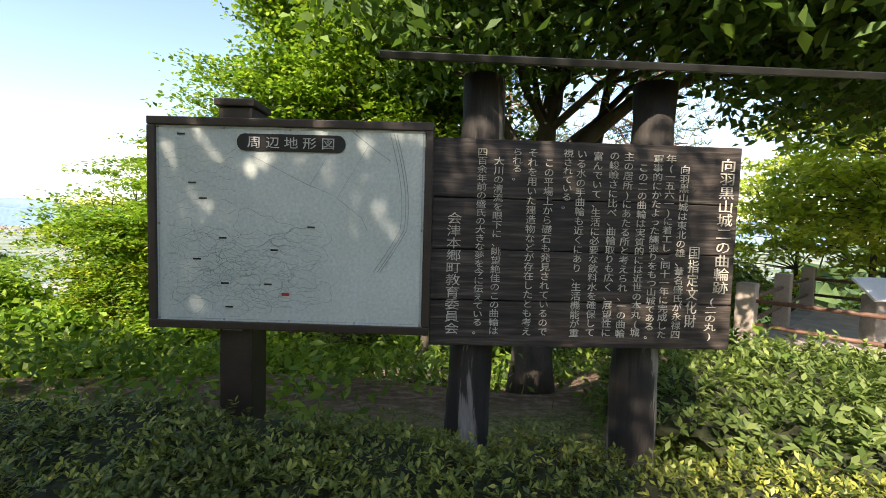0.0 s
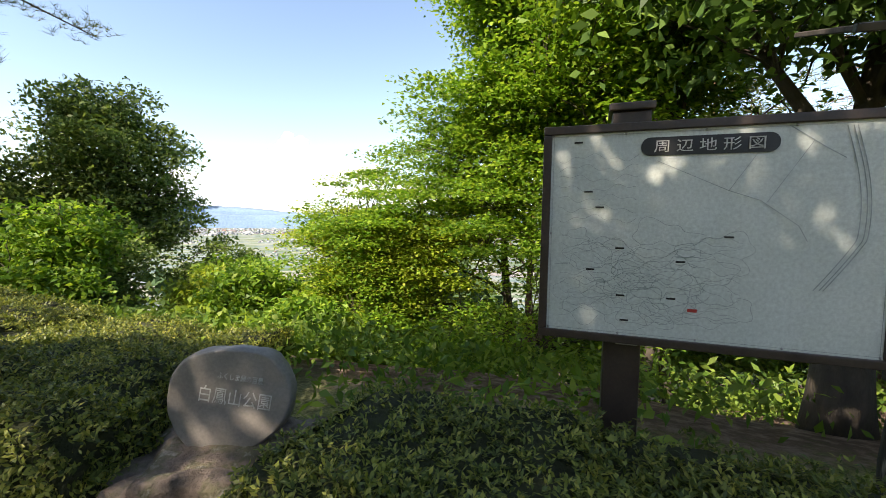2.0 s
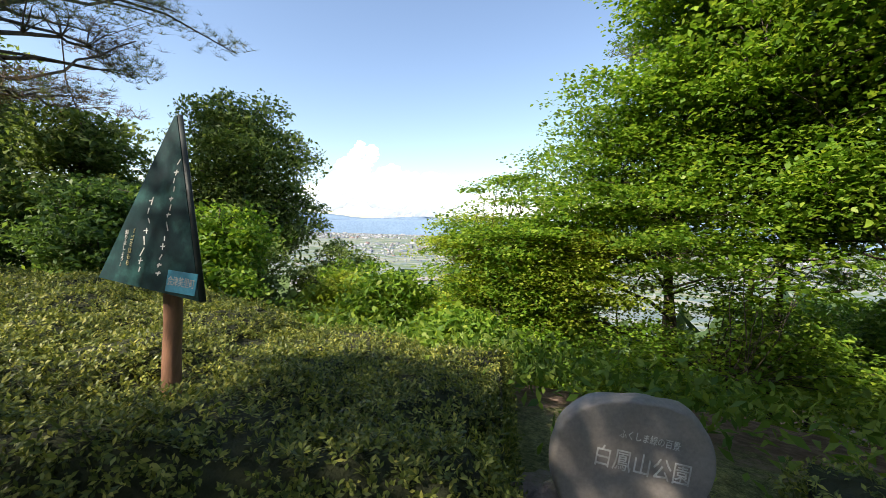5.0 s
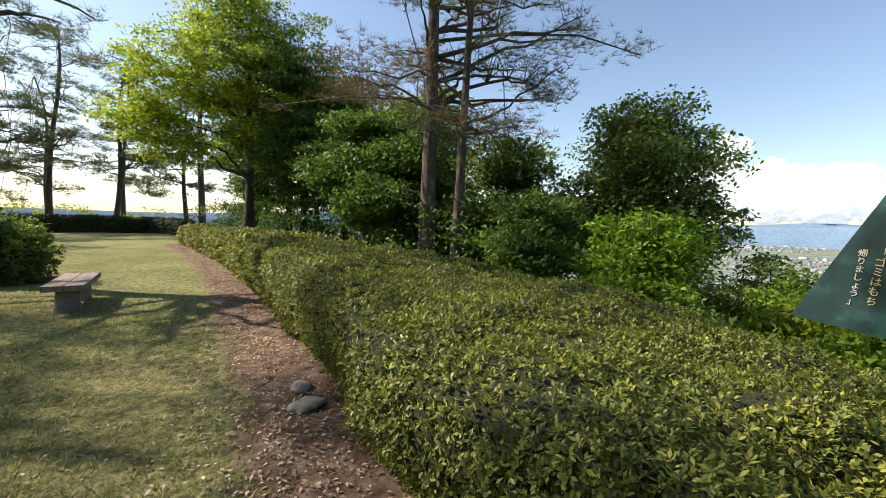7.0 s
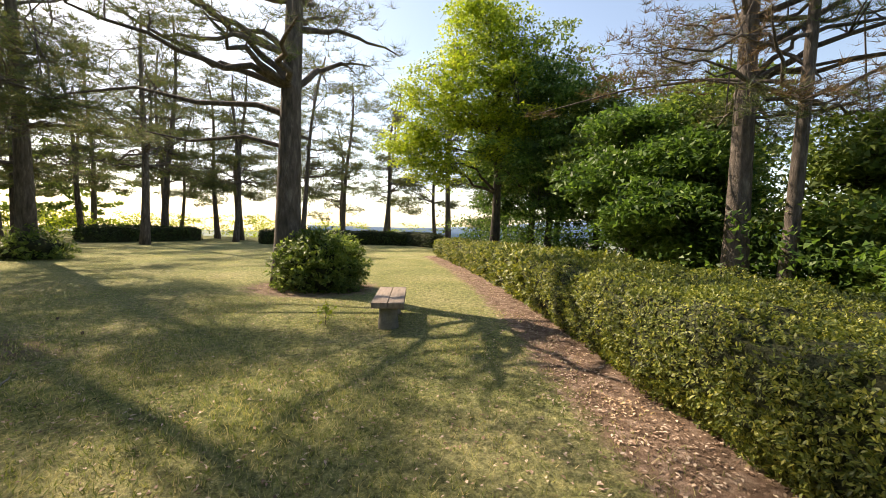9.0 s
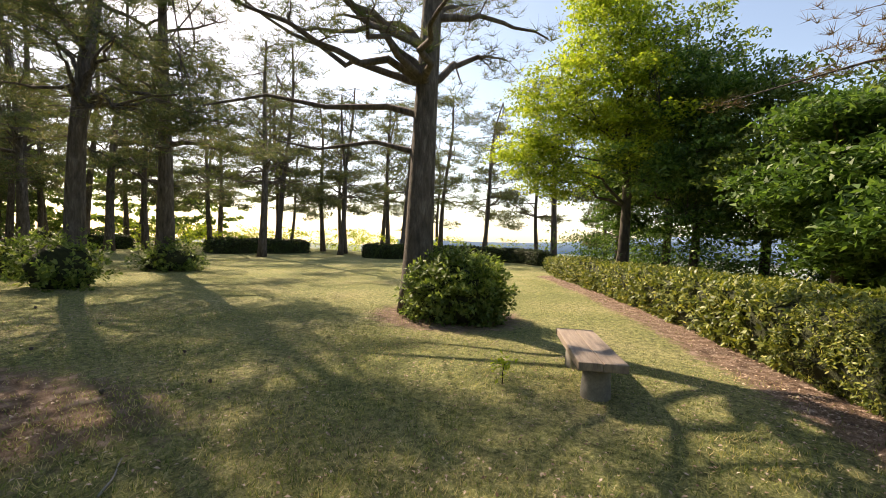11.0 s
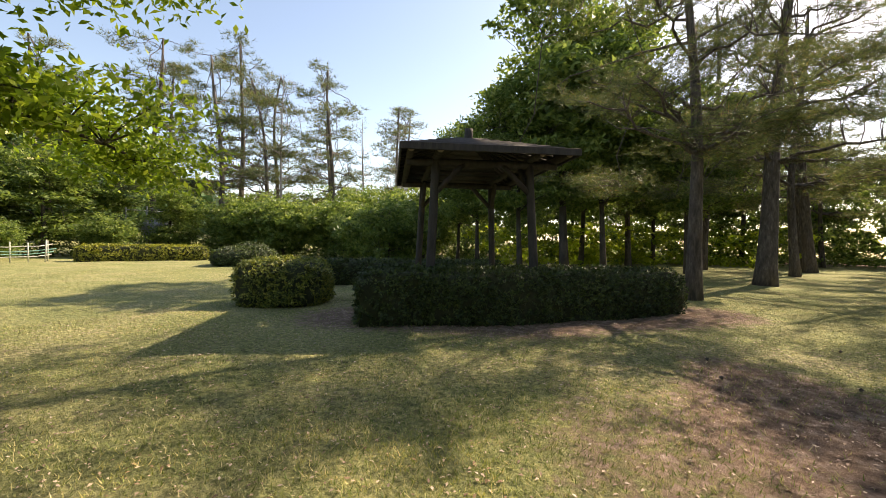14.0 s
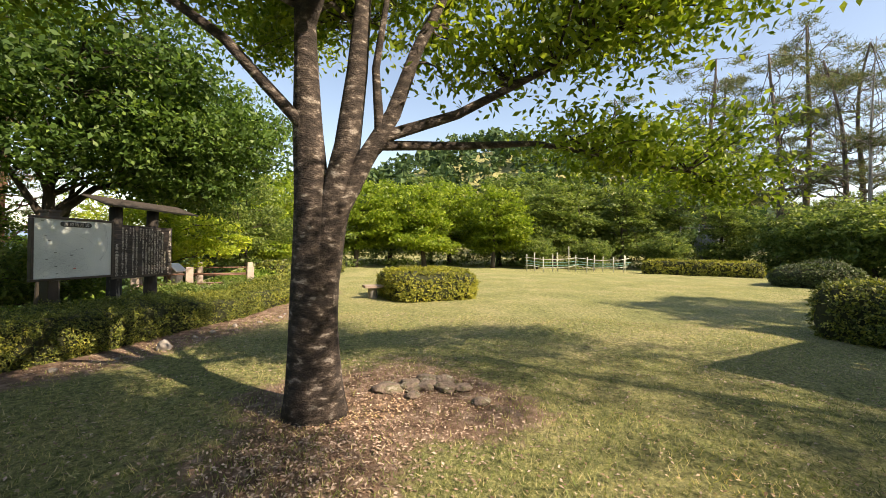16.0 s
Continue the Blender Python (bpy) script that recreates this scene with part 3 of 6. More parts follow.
def clouds():
    rng = np.random.default_rng(11)
    pieces = []
    for _ in range(95):
        az = rng.uniform(0.0, 1.1) if rng.uniform() < 0.6 else rng.normal(0.64, 0.07)
        peak = 150 + 560 * math.exp(-((az - 0.68) / 0.05) ** 2) + 330 * math.exp(-((az - 0.54) / 0.14) ** 2) + 110 * math.exp(-((az - 0.85) / 0.1) ** 2)
        h = rng.uniform(0.25, 1) * peak + 90
        r = rng.uniform(120, 210) * (1 - 0.5 * (h - 90) / 600)
        bm = bmesh.new()
        bmesh.ops.create_icosphere(bm, subdivisions=4, radius=1.0)
        o = Vector((rng.uniform(0, 99), rng.uniform(0, 99), 0))
        vs = []
        for v in bm.verts:
            k = 1 + 0.4 * noise.fractal(v.co * 1.6 + o, 0.9, 2.0, 6)
            vs.append((v.co.x * r * k * 1.3, v.co.y * r * k, v.co.z * r * k * 0.8))
        f = np.array([[q.index for q in face.verts] for face in bm.faces])
        bm.free()
        pieces.append((np.array(vs) + [-math.sin(az) * 4780, math.cos(az) * 4780, h], f))
    v, f = joined(pieces)
    tagged(new("backdrop_clouds", mesh_np("clouds", v, f, M["cloud"], True)), "white cumulus bank low over the mountains, with an added glow", "cloud", kind="structure")


def town():
    rng = np.random.default_rng(7)
    n = 7000
    az = rng.uniform(-0.3, 1.5, n)
    d = 700 + 3500 * rng.uniform(0, 1, n) ** 0.75
    keep = (np.sin(az * 9 + d * 0.0021) + 0.6 * np.sin(d * 0.006 + az * 4) > -0.35) & ~((d > 760) & (d < 980))
    az, d = az[keep], d[keep]
    n = len(az)
    c = np.stack([-np.sin(az) * d, np.cos(az) * d, np.full(n, -92.0)], 1)
    sx, sy, sz = (rng.uniform(3, 8, n), rng.uniform(3, 7, n), rng.uniform(2.5, 5, n)) * np.clip(d / 2300, 0.35, 1.1)
    big = rng.uniform(0, 1, n) < 0.05
    sx[big] *= 3
    sz[big] *= 1.8
    q = np.array([[-1, -1, 0], [1, -1, 0], [1, 1, 0], [-1, 1, 0], [-1, -1, 1], [1, -1, 1], [1, 1, 1], [-1, 1, 1], [-1, 0, 1.5], [1, 0, 1.5]], float)
    v = (c[:, None] + q[None] * np.stack([sx, sy, sz], 1)[:, None]).reshape(-1, 3)
    fq = np.array([[0, 1, 5, 4], [1, 2, 6, 5], [2, 3, 7, 6], [3, 0, 4, 7], [4, 5, 9, 8], [6, 7, 8, 9]])
    f = (np.arange(n)[:, None, None] * 10 + fq[None]).reshape(-1, 4)
    tagged(new("town", mesh_np("town", v, f, M["wall_far"])), "far town houses scattered over the plain", "town", kind="stuff")


def far_woods():
    """Tree crowns of the hill and the lower slopes, each a clump of leaf sprays."""
    rng = np.random.default_rng(21)
    n = 4600
    ax = np.concatenate([rng.uniform(60, 260, n // 2), rng.uniform(-160, 120, n // 2)])
    ay = np.concatenate([rng.uniform(-190, 130, n // 2), rng.uniform(20, 220, n // 2)])
    ok = ((np.arange(n) < n // 2) | (ay > np.interp(ax, EDGE_X, EDGE_Y) + 22))
    ax, ay = ax[ok], ay[ok]
    base = ground_z(ax, ay)
    c, s = [], []
    per = 30
    hgt = rng.uniform(5, 10, len(ax)) * np.where(ax > 60, 1.0, 0.75)
    t = rng.uniform(0.25, 1, (len(ax), per))
    a = rng.uniform(0, 2 * math.pi, t.shape)
    r = np.sqrt(np.maximum(0, 1 - ((t - 0.55) / 0.5) ** 2)) * hgt[:, None] * 0.33 * rng.uniform(0.5, 1.1, t.shape)
    c = np.stack([ax[:, None] + np.cos(a) * r, ay[:, None] + np.sin(a) * r, base[:, None] + t * hgt[:, None]], -1).reshape(-1, 3)
    v, f = leaves(rng, c, 1.9, 1.3, 0.5, None, True)
    tagged(new("far_woods", mesh_np("far_woods", v, f, M["wood_far"])), "mixed green woods on the hill and lower slopes", "woods", kind="stuff")


def riverbed():
    az = np.linspace(0.1, 1.3, 60)
    d0 = 690 + 40 * np.sin(az * 5)
    v = np.concatenate([np.stack([-np.sin(az) * d, np.cos(az) * d, np.full(60, -91.0)], 1) for d in (d0, d0 + 60 + 20 * np.sin(az * 11))])
    i = np.arange(59)
    tagged(new("riverbed", mesh_np("riverbed", v, np.stack([i, i + 1, i + 61, i + 60], -1), M["cobble"])), "pale dry riverbed crossing the plain", "riverbed", kind="structure")


riverbed()
mountains()
clouds()
town()
far_woods()


# ---- hedges and bushes ----
def hedge(name, body, label, leaf, seed, density, size, group="", category="hedge", grow=0.05, material_in="inside", per=6):
    """A clipped hedge: body(u, v) gives its skin and outward way; a solid core in dark shade colour inside, leaves over
    the skin.
    """
    rng = np.random.default_rng(seed)
    v, f, area = body
    ob = thing(name, pose(0, 0, 0), label, category, group)
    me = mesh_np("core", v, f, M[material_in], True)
    part("core", me, ob, "solid core coloured dark as the shade between leaves")
    a, b, c, d = (v[f[:, i]] for i in range(4))
    n1 = np.cross(c - a, d - b)
    if ((0.25 * (a + b + c + d) - [0, 0, v[:, 2].min()]) * n1).sum() < 0:
        n1 = -n1
    ar = np.linalg.norm(n1, axis=1) / 2
    n1 /= np.linalg.norm(n1, axis=1)[:, None] + 1e-9
    w = ar * area(0.25 * (a + b + c + d)) * np.clip(1 + 1.6 * rough(0.25 * (a + b + c + d), 0.8, 2.2, seed + 9), 0.35, 2.0)
    n = int(density * w.sum() / per)
    k = rng.choice(len(f), n, p=w / w.sum())
    s, t = rng.uniform(0, 1, (2, n, 1))
    p = (a[k] * (1 - s) + b[k] * s) * (1 - t) + (d[k] * (1 - s) + c[k] * s) * t
    p = p + n1[k] * rng.uniform(-0.02, 1, (n, 1)) ** 2 * grow * 1.6 + rng.normal(0, 0.012, (n, 3))
    wk = np.clip(area(p), 0.12, 1.0) ** -0.5
    way = n1[k] + rng.normal(0, 0.35, (n, 3)) + [0, 0, 0.35]
    way /= np.linalg.norm(way, axis=1)[:, None]
    lv, lf = rosettes(rng, p, way, size * wk, per)
    part("leaves", mesh_np("leaves", lv, lf, M[leaf]), ob)
    return ob


def rough(p, amp, scale, seed):
    o = Vector((seed * 13.7, seed * 3.1, 0))
    return np.array([noise.fractal(Vector(q) * scale + o, 1.0, 2.0, 3) for q in p]) * amp


def strip_body(line, width, height, seed, amp=0.07, step=0.3, inset=0.1, weight=None, lift=0.0, tilt=0.0):
    """The skin of a hedge along a front line; width and height may be lists along it. tilt: its top's rise for each metre back, also a list."""
    pts = np.array(line, float)
    seg = np.hypot(*np.diff(pts, axis=0).T)
    s = np.concatenate([[0], np.cumsum(seg)])
    n = max(4, int(s[-1] / step))
    u = np.linspace(0, s[-1], n)
    q = np.stack([np.interp(u, s, pts[:, i]) for i in (0, 1)], 1)
    d = np.gradient(q, axis=0)
    d /= np.linalg.norm(d, axis=1)[:, None]
    back = np.stack([d[:, 1], -d[:, 0]], 1)
    w, rise = (np.interp(u, np.linspace(0, s[-1], len(np.atleast_1d(q_))), np.atleast_1d(q_)) for q_ in (width, tilt))
    h = np.interp(u, np.linspace(0, s[-1], len(np.atleast_1d(height))), np.atleast_1d(height))
    nw = max(5, int(w.max() / step) + 1)
    prof = [(0.06, 0.0), (0.0, 0.35), (0.0, 0.7), (0.02, 0.93)] + [(0.06 + 0.88 * k / (nw - 1), 1.0) for k in range(nw)] + [(0.98, 0.93), (1.0, 0.6), (0.97, 0.0)]
    prof = np.array(prof)
    end = np.minimum(1, np.minimum(np.arange(n), np.arange(n)[::-1]) / 1.0 * 0.5 + 0.86)
    xy = q[:, None] + back[:, None] * (prof[None, :, 0] * w[:, None])[..., None]
    zz = prof[None, :, 1] * (h[:, None] + rise[:, None] * prof[None, :, 0] * w[:, None]) * end[:, None] + lift
    g = np.minimum(ground_z(xy[..., 0], xy[..., 1]), 0.05)
    v = np.concatenate([xy, (zz + np.where(prof[None, :, 1] < 0.01, g - 0.03, g * prof[None, :, 1] * 0.6))[..., None]], -1)
    m = len(prof)
    flat = v.reshape(-1, 3)
    nn = rough(flat, amp, 1.6, seed) + rough(flat, amp * 0.55, 5.0, seed + 3)
    flat = flat + np.stack([nn * 0.5, nn * 0.7, nn], 1) * np.where(np.tile(prof[:, 1], n) > 0.01, 1, 0)[:, None]
    i, j = np.meshgrid(np.arange(n - 1), np.arange(m - 1), indexing="ij")
    f = np.stack([i * m + j, i * m + j + 1, (i + 1) * m + j + 1, (i + 1) * m + j], -1).reshape(-1, 4)
    caps = []
    for e, flip in ((0, 1), (n - 1, 0)):
        for j in range(m // 2):
            c = [e * m + j, e * m + j + 1, e * m + m - 2 - j, e * m + m - 1 - j]
            caps.append(c[::-1] if flip else c)
    f = np.vstack([f, np.array(caps)])[:, ::-1]
    cen = flat.mean(0)
    return flat, f, (weight or (lambda p: np.ones(len(p))))


def round_body(x, y, rx, ry, h, seed, amp=0.12, boxy=2.6, turn=0.0, z0=0.0):
    n, m = 26, 12
    a = np.linspace(0, 2 * math.pi, n, endpoint=False)
    b = np.linspace(-0.5, 1, m) * math.pi / 2
    A, B = np.meshgrid(a, b, indexing="ij")
    pw = lambda c: np.sign(c) * np.abs(c) ** (2 / boxy)
    X, Y, Z = pw(np.cos(A)) * pw(np.cos(B)) * rx, pw(np.sin(A)) * pw(np.cos(B)) * ry, (pw(np.sin(B)) + 0.78) / 1.78 * h
    ct, st = math.cos(turn), math.sin(turn)
    flat = np.stack([x + X * ct - Y * st, y + X * st + Y * ct, z0 + Z], -1).reshape(-1, 3)
    flat += rough(flat, amp, 1.5, seed)[:, None] * np.array([0.8, 0.8, 0.7])
    flat[:, 2] = np.maximum(flat[:, 2], z0 - 0.05)
    i, j = np.meshgrid(np.arange(n), np.arange(m - 1), indexing="ij")
    k = (i + 1) % n
    f = np.stack([i * m + j, k * m + j, k * m + j + 1, i * m + j + 1], -1).reshape(-1, 4)
    return flat, f, (lambda p: np.ones(len(p)))


BED = HEDGE[:7]
near_weight = lambda p: np.clip(1.0 - 0.11 * np.maximum(0, np.hypot(p[:, 0] + 5.2, p[:, 1] + 0.2) - 2.2), 0.26, 1.0)
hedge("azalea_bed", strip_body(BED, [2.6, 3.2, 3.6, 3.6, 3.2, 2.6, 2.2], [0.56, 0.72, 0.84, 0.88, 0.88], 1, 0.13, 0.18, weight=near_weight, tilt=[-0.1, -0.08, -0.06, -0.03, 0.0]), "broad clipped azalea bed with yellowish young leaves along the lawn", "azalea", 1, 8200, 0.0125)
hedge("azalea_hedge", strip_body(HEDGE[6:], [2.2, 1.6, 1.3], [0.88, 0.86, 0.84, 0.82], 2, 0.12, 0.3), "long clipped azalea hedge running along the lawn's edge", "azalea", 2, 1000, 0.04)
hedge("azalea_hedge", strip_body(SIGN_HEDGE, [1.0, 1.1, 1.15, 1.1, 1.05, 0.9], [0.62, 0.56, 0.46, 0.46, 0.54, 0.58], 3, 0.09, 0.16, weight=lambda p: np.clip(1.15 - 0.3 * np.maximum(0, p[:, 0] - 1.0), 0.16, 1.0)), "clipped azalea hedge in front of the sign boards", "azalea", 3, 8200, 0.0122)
FARL = "dark clipped hedge at the far edge of the lawn"
hedge("box_hedge", strip_body([(-33.2, -28.2), (-26.2, -30.2)][::-1], 1.2, 0.95, 4, 0.08, 0.4), FARL, "box_dark", 4, 420, 0.05, "far box hedges")
hedge("box_hedge", strip_body([(-32.4, -21.6), (-36.2, -17.2), (-39.2, -12.0), (-36.0, -8.5)], 1.2, 0.95, 5, 0.08, 0.4), FARL, "box_dark", 5, 380, 0.05, "far box hedges")
hedge("box_hedge", strip_body([(-20.5, -38.0), (-25.0, -36.5)], 1.2, 0.9, 6, 0.08, 0.4), FARL, "box_dark", 6, 380, 0.05, "far box hedges")
hedge("box_hedge", strip_body([(-27.4, -7.2), (-31.5, -8.3), (-36.0, -8.0)], 1.1, 0.62, 16, 0.1, 0.4), "low uneven hedge at the end of the lawn", "azalea", 16, 380, 0.05, "far box hedges")
hedge("pavilion_hedge", strip_body([(-7.0, -15.5), (-4.4, -12.5), (-1.95, -10.5)], 1.5, 0.93, 7, 0.06, 0.25), "long dark clipped hedge shading the lawn before the pavilion", "box_dark", 7, 1700, 0.028, "pavilion hedges")
hedge("pavilion_hedge", strip_body([(-1.2, -20.0), (1.8, -17.6), (3.6, -15.2), (3.2, -13.8)], 1.3, 0.75, 8, 0.06, 0.3), "dark clipped hedge behind the pavilion", "box_dark", 8, 800, 0.04, "pavilion hedges")
hedge("clipped_bush", round_body(1.6, -12.0, 0.95, 1.0, 1.02, 9, 0.07, 4.0, 0.5), "boxy clipped bush with golden top and dark sides", "azalea", 9, 1600, 0.028)
hedge("clipped_bush", round_body(6.55, -2.7, 1.4, 1.15, 0.86, 10, 0.07, 4.5, -1.05), "low boxy golden-green bush beside a bench", "box_gold", 10, 1500, 0.029)
hedge("clipped_bush", round_body(15.6, -20.9, 2.0, 1.6, 1.0, 11, 0.1, 3.0, -0.9), "wide rounded grey-green bush on the lawn", "box_dark", 11, 700, 0.045)
hedge("clipped_bush", round_body(17.4, -22.6, 1.2, 1.0, 1.25, 13, 0.1, 3.0, -0.9), "rounded grey-green bush behind a wider one", "box_dark", 13, 600, 0.045)
hedge("clipped_hedge", strip_body([(25.2, -16.2), (22.6, -22.8)][::-1], 1.5, 0.95, 12, 0.08, 0.35), "golden-topped clipped hedge before the trees", "box_gold", 12, 500, 0.05)
hedge("clipped_hedge", strip_body([(12.0, 5.4), (15.5, 4.4), (18.5, 4.2)][::-1], 1.1, 0.7, 14, 0.08, 0.35), "low hedge at the lawn's edge under trees", "azalea", 14, 500, 0.045)
hedge("bush", round_body(-14.5, -6.95, 0.72, 0.78, 0.95, 15, 0.25, 2.4), "loose dark green bush at the foot of a pine", "green", 15, 2600, 0.038, category="bush", grow=0.2)
hedge("bush", round_body(-12.45, -16.3, 0.6, 0.6, 1.0, 17, 0.2, 2.2), "loose green bush at a pine's foot", "green", 17, 700, 0.05, category="bush", grow=0.3)
hedge("bush", round_body(-16.9, -19.2, 0.85, 0.75, 0.75, 18, 0.2, 2.2), "loose green bush around a pine's foot", "green", 18, 600, 0.05, category="bush", grow=0.3)
hedge("bush", round_body(-13.1, -19.4, 0.7, 0.7, 0.8, 19, 0.2, 2.2), "loose green bush between the pines", "green", 19, 600, 0.05, category="bush", grow=0.3)

for k, (x, y, r, h) in enumerate([(2.5, 2.0, 0.75, 0.42), (3.5, 2.5, 0.8, 0.34), (1.9, 2.9, 0.7, 0.4), (4.6, 2.1, 0.85, 0.38), (3.0, 3.4, 0.8, 0.34)]):
    hedge("azalea_bush", round_body(x, y, r, r * 0.85, h, 30 + k, 0.22, 2.3, k * 0.7, gz(x, y)), "loose green azalea bush on the bank below the terrace", "green", 30 + k, 2200, 0.026, "bank bushes", "bush", 0.12)


# ---- sign boards ----
def text_mesh(body, size, material, vertical=True, gap=1.0, depth=0.0015):
    """Lettering in the built-in font, upright on the plane x, z; its top middle at the origin."""
    cu = bpy.data.curves.new("lettering", "FONT")
    cu.body = "\n".join(body) if vertical else body
    cu.size, cu.align_x, cu.align_y = size, "CENTER", "TOP"
    cu.space_line, cu.extrude, cu.resolution_u = gap, depth, 2
    o = bpy.data.objects.new("lettering", cu)
    scene.collection.objects.link(o)
    dg = bpy.context.evaluated_depsgraph_get()
    me = bpy.data.meshes.new_from_object(o.evaluated_get(dg))
    bpy.data.objects.remove(o)
    bpy.data.curves.remove(cu)
    me.transform(pose(0, 0, 0, 90, 0, 0))
    me.materials.clear()
    me.materials.append(material)
    return me


def fit_text(me, height=None, width=None):
    co = np.array([v.co for v in me.vertices])
    lo, hi = co.min(0), co.max(0)
    sz = height / (hi[2] - lo[2]) if height else 1
    sx = width / (hi[0] - lo[0]) if width else sz
    me.transform(Matrix.Diagonal((sx, 1, sz, 1)) @ Matrix.Translation((-(lo[0] + hi[0]) / 2, 0, -hi[2])))
    return me


def split_text(me, count):
    """A vertical line of writing, cut into its characters: (mesh, height of its middle)."""
    co = np.array([v.co for v in me.vertices])
    polys = [list(q.vertices) for q in me.polygons]
    step = (co[:, 2].max() - co[:, 2].min()) / count
    mid = np.array([co[q, 2].mean() for q in polys])
    row = np.clip(((co[:, 2].max() - mid) / step).astype(int), 0, count - 1)
    for k in range(count):
        sel = [q for q, r in zip(polys, row) if r == k]
        if not sel:
            continue
        used = sorted({i for q in sel for i in q})
        at_new = {i: n for n, i in enumerate(used)}
        out = bpy.data.meshes.new("character")
        out.from_pydata([tuple(co[i]) for i in used], [], [[at_new[i] for i in q] for q in sel])
        out.materials.append(me.materials[0])
        yield out


def rounded_plate(w, h, d, r):
    bm = bmesh.new()
    vs = []
    for cx, cz, a0 in ((w / 2 - r, h / 2 - r, 0), (-w / 2 + r, h / 2 - r, 90), (-w / 2 + r, -h / 2 + r, 180), (w / 2 - r, -h / 2 + r, 270)):
        for k in range(7):
            a = radians(a0 + 15 * k)
            vs.append(bm.verts.new((cx + r * math.cos(a), 0, cz + r * math.sin(a))))
    f = bm.faces.new(vs)
    e = bmesh.ops.extrude_face_region(bm, geom=[f])
    bmesh.ops.translate(bm, verts=[g for g in e["geom"] if isinstance(g, bmesh.types.BMVert)], vec=(0, d, 0))
    bmesh.ops.recalc_face_normals(bm, faces=bm.faces)
    return bm


def ribbon(points, width, y):
    """A thin raised line in the plane x, z."""
    p = np.asarray(points, float)
    d = np.gradient(p, axis=0)
    d /= np.linalg.norm(d, axis=1)[:, None] + 1e-9
    n = np.stack([-d[:, 1], d[:, 0]], 1) * width / 2
    a, b = p + n, p - n
    v = np.concatenate([np.stack([a[:, 0], np.full(len(p), y), a[:, 1]], 1), np.stack([b[:, 0], np.full(len(p), y), b[:, 1]], 1)])
    i = np.arange(len(p) - 1)
    k = len(p)
    return v, np.stack([i, i + 1, i + 1 + k, i + k], -1)


def map_board():
    rng = np.random.default_rng(3)
    W, H = 1.24, 0.905
    ob = thing("information_board", pose(-0.705, 1.905, 0, 0, 0, -0.8), "pale printed terrain map framed in dark brown on posts", "sign board")
    zc = 1.447
    part("panel", box_mesh("panel", M["map_white"], -W / 2, W / 2, 0.0, 0.012, zc - H / 2, zc + H / 2, 0.002), ob, "pale grey-green printed map")
    t = 0.033
    for nm, a in (("frame", (-W / 2 - t, W / 2 + t, zc + H / 2 - 0.004, zc + H / 2 + t)), ("frame", (-W / 2 - t, W / 2 + t, zc - H / 2 - t, zc - H / 2 + 0.004)),
                  ("frame", (-W / 2 - t, -W / 2 + 0.004, zc - H / 2 + 0.006, zc + H / 2 - 0.006)), ("frame", (W / 2 - 0.004, W / 2 + t, zc - H / 2 + 0.006, zc + H / 2 - 0.006))):
        part(nm, box_mesh("frame", M["brown_metal"], a[0], a[1], -0.014, 0.05, a[2], a[3], 0.004), ob, "dark brown frame bar")
    part("back", box_mesh("back", M["brown_metal"], -W / 2, W / 2, 0.014, 0.045, zc - H / 2 + 0.01, zc + H / 2 - 0.01, 0.002), ob)
    part("post", box_mesh("post", M["brown_metal"], -0.36, -0.2, 0.055, 0.215, -0.15, 2.0, 0.008), ob, "dark brown square post")
    part("post_cap", box_mesh("cap", M["brown_metal"], -0.375, -0.185, 0.04, 0.23, 2.0, 2.035, 0.006), ob)
    part("bracket", box_mesh("bracket", M["rivet"], -0.31, -0.22, -0.004, 0.06, 0.955, 0.972, 0.002), ob, "small pale bracket under the frame")
    plate = part("title_plate", done(rounded_plate(0.495, 0.077, 0.004, 0.036), "plate", M["black_plate"]), ob, "black rounded title plate", pose(0.005, -0.005, zc + H / 2 - 0.073))
    me = fit_text(text_mesh("周 辺 地 形 図", 0.05, M["white_paint"], False), 0.052, 0.395)
    part("lettering", me, plate, "white title characters", pose(0, -0.004, 0.026))
    part("border", mesh_np("border", *joined([ribbon([(-W / 2 + 0.014, z), (W / 2 - 0.014, z)], 0.002, -0.0015) for z in (zc - H / 2 + 0.014, zc + H / 2 - 0.014)] + [ribbon([(x, zc - H / 2 + 0.014), (x, zc + H / 2 - 0.014)], 0.002, -0.0017) for x in (-W / 2 + 0.014, W / 2 - 0.014)]), M["map_ink"]), ob)
    lines = []
    for k in range(26):
        cx, cz, r = rng.uniform(-0.5, 0.1), rng.uniform(-0.38, -0.02), rng.uniform(0.03, 0.16)
        a = np.linspace(0, rng.uniform(2.5, 6.2), 40) + rng.uniform(0, 6)
        rr = r * (1 + 0.22 * np.sin(3 * a + k) + 0.12 * np.sin(7 * a))
        lines.append(ribbon(np.stack([np.clip(cx + rr * np.cos(a), -0.59, 0.6), np.clip(cz + 0.7 * rr * np.sin(a), -0.425, 0.36) + zc], 1), 0.0019, -0.0019 - k * 1e-5))
    for k in range(14):
        x = np.linspace(-0.56, 0.15, 50)
        z = -0.02 - 0.026 * k + 0.02 * np.sin(x * 9 + k * 0.4) + 0.012 * np.sin(x * 31 + k * 1.7) + 0.006 * np.sin(x * 77 + k) - 0.1 * (x + 0.1) ** 2
        lines.append(ribbon(np.stack([x, np.clip(z, -0.42, 0.3) + zc], 1), 0.0016, -0.0022 - k * 1e-5))
